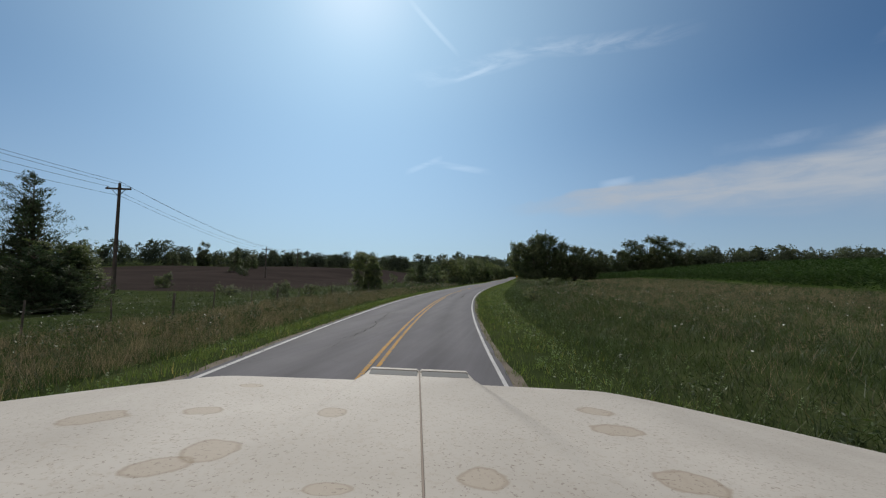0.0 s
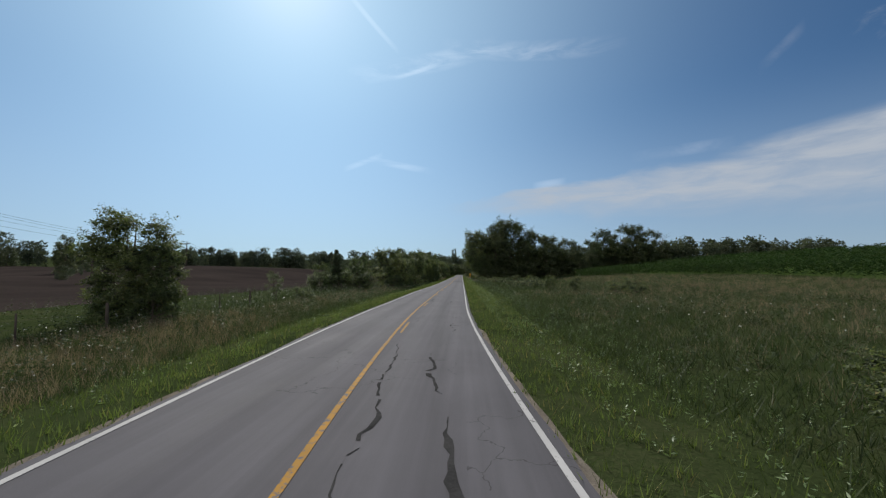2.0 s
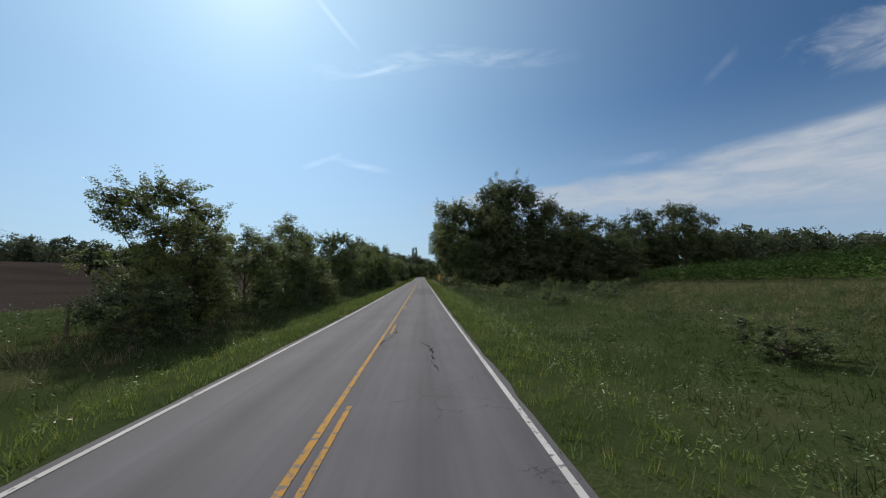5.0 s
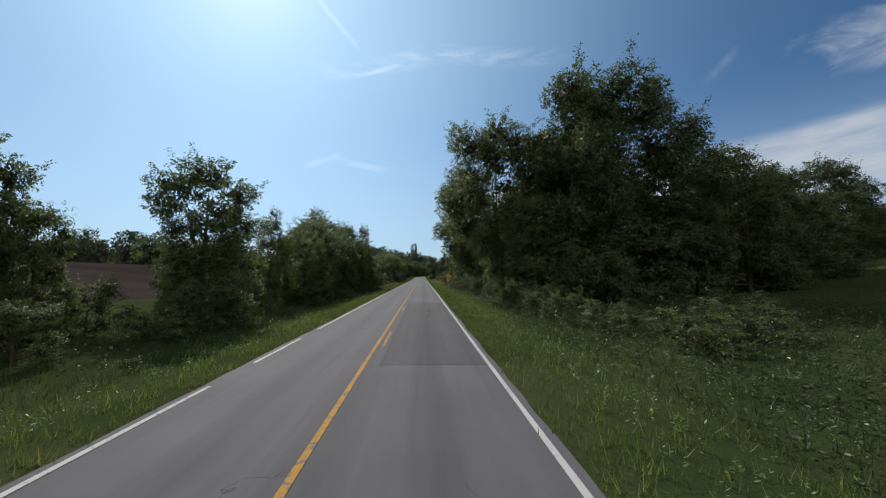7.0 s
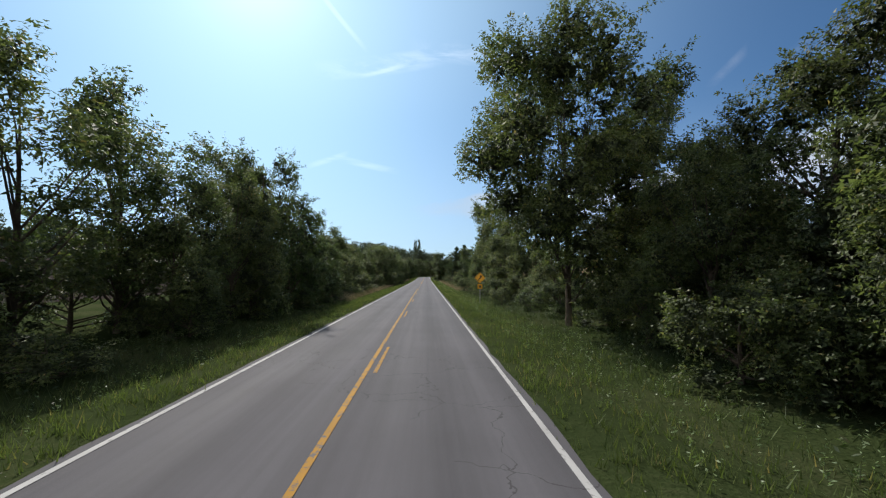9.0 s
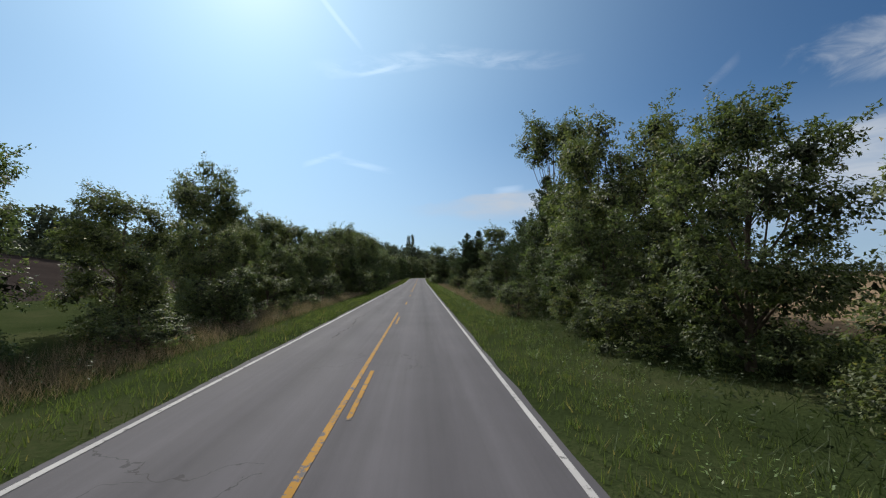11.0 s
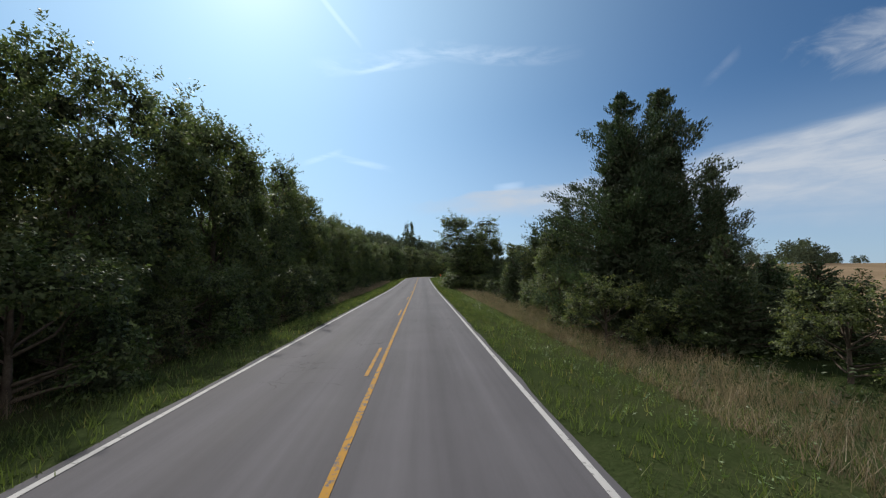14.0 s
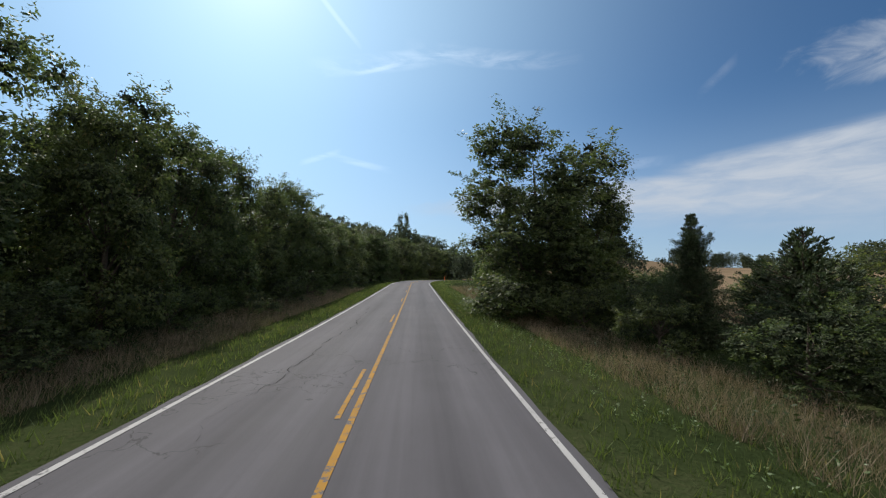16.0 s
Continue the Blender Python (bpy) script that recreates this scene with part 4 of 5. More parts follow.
row(GROVE, (
    ("woodland", 62.0, 204.6, 16.6, 0.95), ("woodland_b", 69.5, 205.0, 17.4, 1.0), ("woodland", 76.0, 206.0, 17.4, 1.0), ("woodland_b", 83.0, 209.0, 15.2, 1.0), ("woodland", 93.0, 219.0, 10.0, 1.1),
    ("woodland_b", 53.0, 194.0, 12.0, 1.1), ("woodland", 57.5, 200.0, 11.0, 1.1), ("woodland_b", 72.0, 200.0, 11.0, 1.3), ("woodland", 64.0, 199.0, 9.0, 1.4), ("woodland", 80.0, 204.0, 9.0, 1.3), ("woodland_b", 86.0, 205.0, 9.0, 1.2), ("woodland_b", 102.0, 227.0, 11.0, 1.0), ("woodland", 110.0, 231.0, 11.0, 1.0)), WOODS)
ROADSIDE = "roadside trees by the grove"
row(ROADSIDE, (
    ("mulberry", 10.8, 192.0, 6.6, 0.95), ("ash", 13.2, 193.4, 7.6, 0.9), ("mulberry", 13.6, 197.6, 9.4, 0.95), ("open_oak", 9.2, 200.8, 17.2, 0.98), ("hickory", 18.4, 195.0, 13.8, 0.95),
    ("hickory", 15.4, 204.0, 15.4, 0.9), ("mulberry", 12.8, 214.0, 5.2, 1.2), ("ash", 15.5, 220.0, 6.0, 1.3), ("mulberry", 10.4, 224.0, 5.2, 1.1), ("elm", 11.0, 230.0, 8.0, 0.95),
    ("mulberry", 12.8, 240.2, 11.6, 0.9), ("hackberry", 13.0, 244.0, 12.0, 0.85), ("ash", 17.4, 240.4, 12.2, 0.95), ("mulberry", 9.8, 236.4, 6.0, 1.0), ("ash", 10.8, 242.0, 7.6, 0.9)), LEAFY)
row(ROADSIDE, (
    ("high_ash", 12.6, 251.2, 16.4, 1.0), ("sapling", 16.4, 252.0, 14.5, 0.75), ("cedar", 11.9, 251.0, 11.0, 0.95), ("hackberry", 15.4, 250.6, 10.0, 0.9), ("mulberry", 11.4, 247.4, 7.6, 0.9), ("roadside", 11.4, 264.4, 8.4, 1.12),
    ("bush", 8.9, 262.6, 3.4, 1.0), ("young_cedar", 9.6, 272.0, 3.6, 1.2), ("mulberry", 12.2, 273.0, 4.6, 1.0), ("mulberry", 9.6, 276.2, 3.8, 1.1), ("mulberry", 15.4, 283.4, 5.0, 0.85),
    ("cedar", 19.0, 284.6, 12.6, 0.85), ("cedar_b", 20.6, 285.8, 13.6, 0.75), ("cedar_b", 25.6, 286.4, 11.6, 0.9), ("cedar", 22.4, 286.0, 12.2, 0.95), ("hackberry", 17.4, 283.4, 7.0, 0.9)), LEAFY)
row(ROADSIDE, (
    ("cedar", 10.4, 294.6, 10.9, 1.05), ("cedar", 12.7, 295.4, 11.3, 1.05), ("cedar_b", 11.2, 295.8, 9.6, 1.0), ("hackberry", 8.6, 298.4, 5.4, 0.8), ("shrub", 8.4, 292.6, 2.8, 1.0),
    ("young_cedar", 11.0, 289.6, 3.8, 1.2), ("cedar", 14.6, 294.6, 7.4, 0.9), ("cedar_b", 16.0, 316.8, 10.2, 1.15), ("cedar", 18.2, 317.4, 9.0, 1.05), ("cedar", 20.4, 316.6, 6.4, 1.2), ("mulberry", 11.6, 317.2, 5.6, 1.0), ("young_cedar", 9.4, 312.5, 4.4, 1.1),
    ("cedar", 13.0, 317.6, 7.0, 1.0), ("cedar", 11.4, 330.4, 5.0, 0.9), ("young_cedar", 15.6, 330.5, 4.0, 1.2), ("cedar_b", 13.6, 333.5, 4.8, 1.0), ("roadside", 8.7, 340.4, 11.9, 1.3), ("hackberry", 12.0, 341.4, 9.2, 1.0)), LEAFY)
row(ROADSIDE, (
    ("mulberry", 8.6, 342.0, 7.6, 1.1), ("ash", 12.6, 340.8, 7.4, 1.0), ("cedar", 10.4, 356.0, 5.6, 1.0), ("mulberry", 10.8, 364.0, 6.0, 1.0), ("ash", 12.0, 374.0, 7.0, 1.1),
    ("elm", 14.0, 384.0, 7.6, 1.2), ("hackberry", 19.0, 396.0, 8.2, 1.2)), LEAFY)
SHRUBS = "meadow-side shrubs"
for key, x, y, h, g in (
        ("bramble", 10.6, 46.0, 1.4, 1.1), ("bramble", 21.2, 82.0, 1.9, 1.0), ("bush", 16.4, 87.2, 2.2, 0.8), ("bramble", 20.8, 86.2, 1.4, 1.2), ("bush", 14.4, 91.6, 2.0, 0.8), ("bramble", 16.0, 106.5, 1.4, 1.4), ("bramble", 12.2, 110.5, 1.3, 1.4), ("bramble", 14.5, 106.0, 1.7, 1.5),
        ("bramble", 13.4, 134.0, 1.6, 1.2), ("bramble", 21.0, 140.0, 1.8, 1.3), ("shrub", 16.5, 141.0, 1.9, 0.8), ("bush", 26.0, 146.0, 1.9, 1.0), ("bramble", 12.0, 146.0, 1.8, 1.0),
        ("bush", 18.0, 150.5, 2.2, 0.8), ("bramble", 11.0, 152.5, 1.5, 1.3), ("bramble", 23.0, 153.0, 1.7, 1.4), ("bramble", 14.0, 154.0, 1.6, 1.4), ("bramble", 10.2, 157.0, 1.5, 1.3),
        ("bramble", 17.0, 157.5, 1.7, 1.4), ("shrub", 9.0, 160.5, 1.8, 1.0), ("bush", 9.2, 164.5, 2.2, 1.1)):
    plant(key, x, y, h, g, group=SHRUBS)
for key, x, y, h, g in (
        ("shrub", 8.6, 168.0, 2.6, 1.0), ("bush", 8.8, 172.5, 3.0, 1.0), ("shrub", 9.9, 175.2, 3.2, 1.1), ("bush", 9.6, 174.6, 3.4, 1.0), ("shrub", 11.4, 178.5, 3.0, 1.1),
        ("bush", 11.2, 183.5, 3.2, 1.1), ("bush", 10.2, 187.5, 2.8, 1.0), ("bush", 9.2, 189.0, 3.0, 1.1), ("shrub", 10.0, 194.5, 2.8, 1.1), ("bush", 10.6, 199.0, 3.0, 1.1),
        ("shrub", 10.2, 205.0, 2.4, 1.3), ("bush", 9.4, 209.5, 1.8, 1.2), ("bush", 11.2, 213.0, 2.2, 1.3), ("bush", 14.6, 213.5, 2.6, 1.4), ("bush", 8.6, 217.0, 1.9, 1.2),
        ("shrub", 12.6, 217.0, 2.8, 1.3), ("bush", 18.0, 217.5, 3.0, 1.5), ("shrub", 11.4, 220.5, 2.8, 1.3)):
    plant(key, x, y, h, g, group=SHRUBS)
for key, x, y, h, g in (
        ("shrub", 9.4, 222.0, 2.6, 1.2), ("bush", 9.4, 233.0, 2.8, 1.2), ("shrub", 9.6, 238.0, 2.6, 1.2), ("bush", 8.4, 247.0, 2.8, 1.1), ("shrub", 9.4, 253.0, 2.0, 1.0),
        ("bush", 9.8, 257.5, 2.4, 1.0), ("bramble", 15.0, 259.0, 1.7, 1.6), ("bramble", 16.5, 263.0, 1.9, 1.6), ("bramble", 20.0, 264.0, 1.8, 1.8), ("shrub", 8.2, 266.0, 2.4, 1.1),
        ("bush", 18.0, 268.0, 2.2, 1.3), ("bramble", 15.5, 268.5, 1.8, 1.6), ("bush", 9.2, 270.5, 2.8, 1.1), ("shrub", 10.0, 276.0, 3.0, 1.1), ("bush", 15.0, 276.0, 2.4, 1.4),
        ("bush", 10.4, 281.0, 2.8, 1.1), ("shrub", 11.0, 286.0, 2.4, 1.0), ("young_cedar", 13.0, 288.5, 2.8, 1.5)):
    plant(key, x, y, h, g, group=SHRUBS)
for key, x, y, h, g in (
        ("bush", 14.4, 289.8, 2.6, 1.3), ("bush", 10.4, 291.0, 2.4, 1.1), ("bush", 12.4, 291.6, 2.6, 1.2), ("young_cedar", 15.2, 292.5, 3.0, 1.5), ("young_cedar", 17.6, 295.5, 3.0, 1.5),
        ("bush", 20.0, 298.5, 3.2, 1.4), ("shrub", 9.4, 303.0, 2.6, 1.1), ("bush", 23.5, 303.0, 3.2, 1.5), ("young_cedar", 13.6, 303.0, 3.0, 1.3), ("bush", 14.6, 306.5, 3.0, 1.1), ("young_cedar", 17.4, 312.0, 4.4, 1.4), ("bush", 12.2, 309.0, 2.6, 1.1), ("bush", 16.4, 308.6, 3.2, 1.2), ("bush", 20.5, 314.0, 4.2, 1.3), ("bush", 10.6, 325.4, 2.4, 1.2), ("young_cedar", 13.8, 328.4, 4.2, 1.3), ("bush", 20.0, 334.0, 4.0, 1.4), ("bush", 11.8, 333.0, 3.0, 1.2),
        ("bush", 10.2, 307.0, 2.8, 1.1), ("young_cedar", 15.2, 310.0, 3.2, 1.3), ("bush", 14.0, 315.5, 2.8, 1.2), ("young_cedar", 11.0, 318.0, 2.8, 1.4), ("bush", 13.0, 318.5, 2.4, 1.2),
        ("bush", 11.6, 322.0, 2.2, 1.2), ("young_cedar", 14.0, 322.0, 2.6, 1.5), ("young_cedar", 15.8, 326.0, 3.0, 1.4)):
    plant(key, x, y, h, g, group=SHRUBS)
for key, x, y, h, g in (
        ("young_cedar", 12.2, 326.5, 2.8, 1.4), ("bush", 16.8, 327.5, 3.0, 1.4), ("shrub", 9.8, 330.0, 2.2, 1.1), ("young_cedar", 18.5, 331.0, 3.0, 1.4), ("young_cedar", 17.5, 334.0, 3.4, 1.3),
        ("bush", 9.4, 335.5, 2.6, 1.2), ("young_cedar", 14.6, 336.0, 3.0, 1.5), ("bush", 13.4, 338.0, 3.0, 1.3), ("bush", 22.0, 338.0, 3.2, 1.4), ("bush", 16.6, 338.0, 2.8, 1.2),
        ("bush", 17.0, 340.0, 3.4, 1.4), ("young_cedar", 15.2, 343.0, 3.2, 1.3), ("bush", 19.5, 344.0, 3.6, 1.4), ("bush", 9.6, 346.0, 2.6, 1.2), ("bush", 14.6, 348.5, 2.8, 1.2),
        ("shrub", 10.0, 351.0, 2.4, 1.2), ("young_cedar", 16.2, 354.0, 3.2, 1.3)):
    plant(key, x, y, h, g, group=SHRUBS)
for key, x, y, h, g in (
        ("bush", -15.0, 36.0, 2.0, 1.0), ("shrub", -13.6, 39.5, 1.6, 1.0), ("bramble", -27.0, 43.0, 1.4, 1.4), ("bramble", -14.0, 47.0, 1.3, 1.1), ("bush", -50.0, 55.5, 3.0, 0.9),
        ("bush", -64.0, 54.0, 3.6, 1.2), ("shrub", -53.0, 58.0, 2.0, 1.0), ("bush", -70.0, 50.0, 4.2, 1.1)):
    plant(key, x, y, h, g, group="field-side shrubs")
for key, x, y, h, g in (
        ("bramble", -13.0, 78.0, 1.4, 1.0), ("sapling", -19.6, 85.0, 3.0, 1.3), ("shrub", -11.0, 152.0, 2.0, 1.0), ("bramble", -10.0, 157.0, 1.6, 1.2),
        ("bush", -13.0, 157.0, 2.6, 1.0), ("bush", -15.0, 181.0, 3.2, 1.4), ("bush", -14.5, 187.0, 3.4, 1.4), ("bush", -13.0, 192.0, 3.2, 1.4), ("bush", -16.5, 192.0, 3.4, 1.5),
        ("shrub", -14.0, 197.0, 3.2, 1.4)):
    plant(key, x, y, h, g, group="field-side shrubs")

# hedges and single trees in and behind the fields
for key, x, y, h, g in (
        ("woodland", -112, 147, 9.5, 0.85), ("woodland_b", -120, 164, 6.6, 1.1), ("woodland", -126, 176, 7.0, 1.1), ("woodland_b", -135, 188, 7.6, 1.1), ("woodland", -100, 136, 3.0, 1.3),
        ("woodland_b", -90, 126, 2.4, 1.3), ("woodland_b", -235, 262, 19.0, 0.85), ("woodland", -190, 228, 8.0, 1.2), ("woodland", -220, 220, 10.0, 1.2)):
    plant(key, x, y, h, g, label="dark green tree in the hedge across the fields", group="field hedge trees")
plant("woodland", -6.3, 505, 20.0, 0.45, label="single slender tree standing above the wooded skyline", group="skyline trees")


def far_woods(name, rows, seed, label):
    """Distant woodland: heaps of leaf clumps along lines over the land. rows: x0, y0, x1, y1, trees, height."""
    rng = np.random.default_rng(seed)
    pts, axes, size = [], [], []
    for x0, y0, x1, y1, count, h in rows:
        for i in range(count):
            t = (i + rng.uniform(-0.4, 0.4)) / count
            x, y = x0 + (x1 - x0) * t + rng.normal(0, 3), y0 + (y1 - y0) * t + rng.normal(0, 3)
            hh = h * rng.uniform(0.7, 1.15)
            r = hh * rng.uniform(0.30, 0.42)
            z = float(ground_z(x, y))
            n = 1050
            heap = np.concatenate((rng.uniform(0.08, 0.45, 8), rng.uniform(0.4, 0.80, 8)))
            wide = r * (1.10 - 0.45 * heap)
            a = rng.uniform(0, 6.28, 16)
            blobs = np.stack((np.cos(a) * wide * 0.55, np.sin(a) * wide * 0.55, hh * heap), 1)
            d = unit(rng.normal(0, 1, (n, 3)) + (0, -0.35, 0.1))
            j = rng.integers(0, 16, n)
            p = blobs[j] + d * (wide[j] * 0.52)[:, None] * rng.uniform(0.45, 1.0, (n, 1))
            p[:, 2] = np.maximum(p[:, 2], 0.1)
            pts.append(p + (x, y, z))
            axes.append(unit(d + rng.normal(0, 0.5, (n, 3))))
            size.append(np.where(rng.uniform(0, 1, n) < 0.2, hh * 0.075, hh * 0.038))
    pts, axes, size = np.concatenate(pts), np.concatenate(axes), np.concatenate(size)
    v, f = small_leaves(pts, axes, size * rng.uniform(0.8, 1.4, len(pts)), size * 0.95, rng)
    return tagged(new(name, mesh_of(name, v, f, HAZED_FAR_LEAF)), label, "woods", kind="stuff")


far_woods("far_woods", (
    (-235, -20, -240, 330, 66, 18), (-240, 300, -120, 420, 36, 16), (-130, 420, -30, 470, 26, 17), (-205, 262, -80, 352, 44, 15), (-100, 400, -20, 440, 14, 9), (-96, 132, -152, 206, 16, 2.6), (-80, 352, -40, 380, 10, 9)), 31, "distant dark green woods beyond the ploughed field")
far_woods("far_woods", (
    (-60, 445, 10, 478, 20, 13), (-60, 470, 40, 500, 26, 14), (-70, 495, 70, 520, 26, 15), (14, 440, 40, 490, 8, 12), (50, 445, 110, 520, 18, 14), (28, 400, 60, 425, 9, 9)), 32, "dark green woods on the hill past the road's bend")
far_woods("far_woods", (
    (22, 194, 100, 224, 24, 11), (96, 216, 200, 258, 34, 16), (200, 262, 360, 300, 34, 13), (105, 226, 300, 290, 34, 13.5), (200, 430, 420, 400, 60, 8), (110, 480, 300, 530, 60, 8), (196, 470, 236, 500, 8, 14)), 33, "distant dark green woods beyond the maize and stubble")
# ---- grass, weeds and crops ----
def scatter(rng, n, y0, y1, d0, d1, power=1.0, clump=0.0):
    """Points beside the road: d from d0 to d1, denser towards d0 with power above 1."""
    y = rng.uniform(y0, y1, n)
    d = d0 + (d1 - d0) * rng.uniform(0, 1, n) ** power
    if clump:
        y, d = y + rng.normal(0, clump, n), d + rng.normal(0, clump * 0.6, n)
        lo, hi = min(d0, d1), max(d0, d1)
        d = np.clip(d, lo, hi)
    return road_xv(y) + d, y


def tufts(rng, x, y, per, spread):
    x, y = np.repeat(x, per), np.repeat(y, per)
    return x + rng.normal(0, spread, len(x)), y + rng.normal(0, spread, len(y))


def blades(rng, x, y, low, high, width, lean=0.35):
    """Grass blades, one pointed face each."""
    n = len(x)
    z = ground_z(x, y) - 0.02
    h = rng.uniform(low, high, n) * rng.uniform(0.7, 1.1, n)
    a = rng.uniform(0, np.pi, n)
    w = width * rng.uniform(0.6, 1.3, n) / 2
    lx, ly = rng.normal(0, lean, n) * h, rng.normal(0, lean, n) * h
    p = np.stack((x, y, z), 1)
    s = np.stack((np.cos(a) * w, np.sin(a) * w, np.zeros(n)), 1)
    v = np.stack((p - s, p + s, p + np.stack((lx, ly, h), 1)), 1).reshape(-1, 3)
    return v, np.arange(3 * n).reshape(n, 3)


def joined(sets):
    o, vs, fs = 0, [], []
    for v, f in sets:
        vs.append(v)
        fs.append(f + o)
        o += len(v)
    return np.concatenate(vs), np.concatenate(fs)


rng = np.random.default_rng(77)
sets = []
for d0, d1, n in ((3.38, 7.6, 19000), (-3.38, -7.4, 18000)):
    x, y = scatter(rng, n, -14, 430, d0, d1, 1.25)
    sets.append(blades(rng, *tufts(rng, x, y, 7, 0.09), 0.10, 0.28, 0.022))
tagged(new("verge_grass", mesh_of("verge_grass", *joined(sets), GRASS)), "short bright green grass on the road's verges", "grass", kind="stuff")

sets = []
for d0, d1, y0, y1, n in ((6.8, 17, -10, 75, 9000), (-7.0, -13, -10, 75, 3500), (6.8, 34, -10, 165, 24000), (34, 47, -5, 175, 4500), (-7.0, -18, -14, 175, 11000), (6.8, 12, 165, 400, 4000), (-6.8, -11, 175, 400, 5000)):
    x, y = scatter(rng, n, y0, y1, d0, d1, 1.2, 0.8)
    sets.append(blades(rng, *tufts(rng, x, y, 5, 0.13), 0.18, 0.52, 0.022, 0.45))
tagged(new("meadow_grass", mesh_of("meadow_grass", *joined(sets), WEED)), "rough green meadow grass between road and fields", "grass", kind="stuff")

sets = []
for d0, d1, y0, y1, n in ((-7.4, -14, -12, 62, 4600), (9.5, 42, -5, 90, 4200), (30, 45, -5, 155, 4200), (16, 34, 20, 150, 2600), (-7.0, -10.0, 224, 268, 2400), (-7.0, -9.4, 268, 307, 1500), (-6.6, -10.0, 307, 372, 3600), (6.8, 9.6, 248, 380, 7600), (-9, -13, 62, 130, 900)):
    x, y = scatter(rng, n, y0, y1, d0, d1, 1.0, 1.6)
    sets.append(blades(rng, *tufts(rng, x, y, 10, 0.14), 0.30, 0.70, 0.010, 0.40))
tagged(new("dry_grass", mesh_of("dry_grass", *joined(sets), STRAW)), "tall brown seeding grass in strips and patches", "grass", kind="stuff")


def stalks(rng, x, y, low, high, count, leaf):
    """Upright weeds: a thin stem with leaves up it."""
    n = len(x)
    z = ground_z(x, y) - 0.02
    h = rng.uniform(low, high, n)
    top = np.stack((rng.normal(0, 0.08, n) * h, rng.normal(0, 0.08, n) * h, h), 1)
    p = np.stack((x, y, z), 1)
    t = np.tile(np.linspace(0.18, 1.0, count), n)
    base = np.repeat(p, count, 0) + np.repeat(top, count, 0) * t[:, None]
    a = rng.uniform(0, 2 * np.pi, n * count)
    axis = unit(np.stack((np.cos(a), np.sin(a), rng.uniform(-0.1, 0.7, n * count)), 1))
    size = leaf * rng.uniform(0.7, 1.3, n * count) * (1.25 - 0.6 * t)
    return leaves(base, axis, size, size * 0.34, rng)


sets = []
for d0, d1, y0, y1, n in ((8.0, 26, 60, 165, 1500), (7.0, 24, 140, 166, 900), (7.4, 11, 150, 400, 1300), (-7.4, -11, 60, 400, 1500), (-8.5, -17, -10, 110, 900), (-13, -29, 20, 150, 1500), (9, 40, -8, 70, 500)):
    x, y = scatter(rng, n, y0, y1, d0, d1, 1.0, 1.4)
    sets.append(stalks(rng, *tufts(rng, x, y, 2, 0.18), 0.5, 1.25, 9, 0.13))
for d0, d1, y0, y1, n in ((8.0, 44, -6, 168, 520), (-8.0, -15, -8, 110, 130)):
    x, y = scatter(rng, n, y0, y1, d0, d1)
    sets.append(stalks(rng, *tufts(rng, x, y, 10, 0.32), 0.35, 0.85, 7, 0.15))
tagged(new("tall_weeds", mesh_of("tall_weeds", *joined(sets), WEED)), "tall leafy green weeds at the edge of the verges", "weeds", kind="stuff")


def umbels(rng, x, y, low, high):
    """Wild carrot: a stem and a flat white flower head of small discs."""
    vs, fs = [], []
    for px, py, pz in zip(x, y, ground_z(x, y)):
        h = rng.uniform(low, high)
        lx, ly = rng.normal(0, 0.06, 2)
        r = rng.uniform(0.03, 0.055)
        for i in range(5):
            a, q = rng.uniform(0, 6.28), rng.uniform(0, 0.75) * r
            c = (px + lx + math.cos(a) * q, py + ly + math.sin(a) * q, pz + h + rng.uniform(-0.01, 0.012))
            o, s = len(vs), r * 0.5
            vs += [(c[0] + s, c[1], c[2]), (c[0], c[1] + s, c[2] + 0.006), (c[0] - s, c[1], c[2]), (c[0], c[1] - s, c[2] - 0.004)]
            fs.append((o, o + 1, o + 2, o + 3))
    return vs, fs


x1, y1 = scatter(rng, 330, -6, 70, 9.0, 36.0, 1.0, 1.0)
x2, y2 = scatter(rng, 210, 10, 110, -9.0, -16.0, 1.0, 0.8)
x3, y3 = scatter(rng, 90, 110, 200, 7.5, 20.0, 1.0, 0.8)
_x, _y2 = np.concatenate((x1, x2, x3)), np.concatenate((y1, y2, y3))
tagged(new("white_wildflowers", mesh_of("white_wildflowers", *umbels(rng, _x, _y2, 0.55, 0.95), PETAL)), "scattered white flat-headed wildflowers in the meadow", "wildflowers", kind="stuff")


def clover(rng, n):
    """Low pale clover heads and broken light stems in the mown verge."""
    x, y = scatter(rng, n, -10, 200, 4.6, 9.5, 1.0, 0.9)
    xb, yb = scatter(rng, n // 2, 200, 400, 4.6, 7.5, 1.0, 0.9)
    xc, yc = scatter(rng, n // 3, -10, 200, -4.6, -8.0, 1.0, 0.9)
    x, y = np.concatenate((x, xb, xc)), np.concatenate((y, yb, yc))
    return stalks(rng, x, y, 0.12, 0.34, 5, 0.085)


CLOVER = leafy("pale_clover", (0.10, 0.145, 0.055), (0.19, 0.235, 0.115), (0.32, 0.33, 0.22), 0.3, 0.5, 0.4)
tagged(new("clover", mesh_of("clover", *clover(rng, 5200), CLOVER)), "pale green clover and vetch in the mown verge", "clover", kind="stuff")


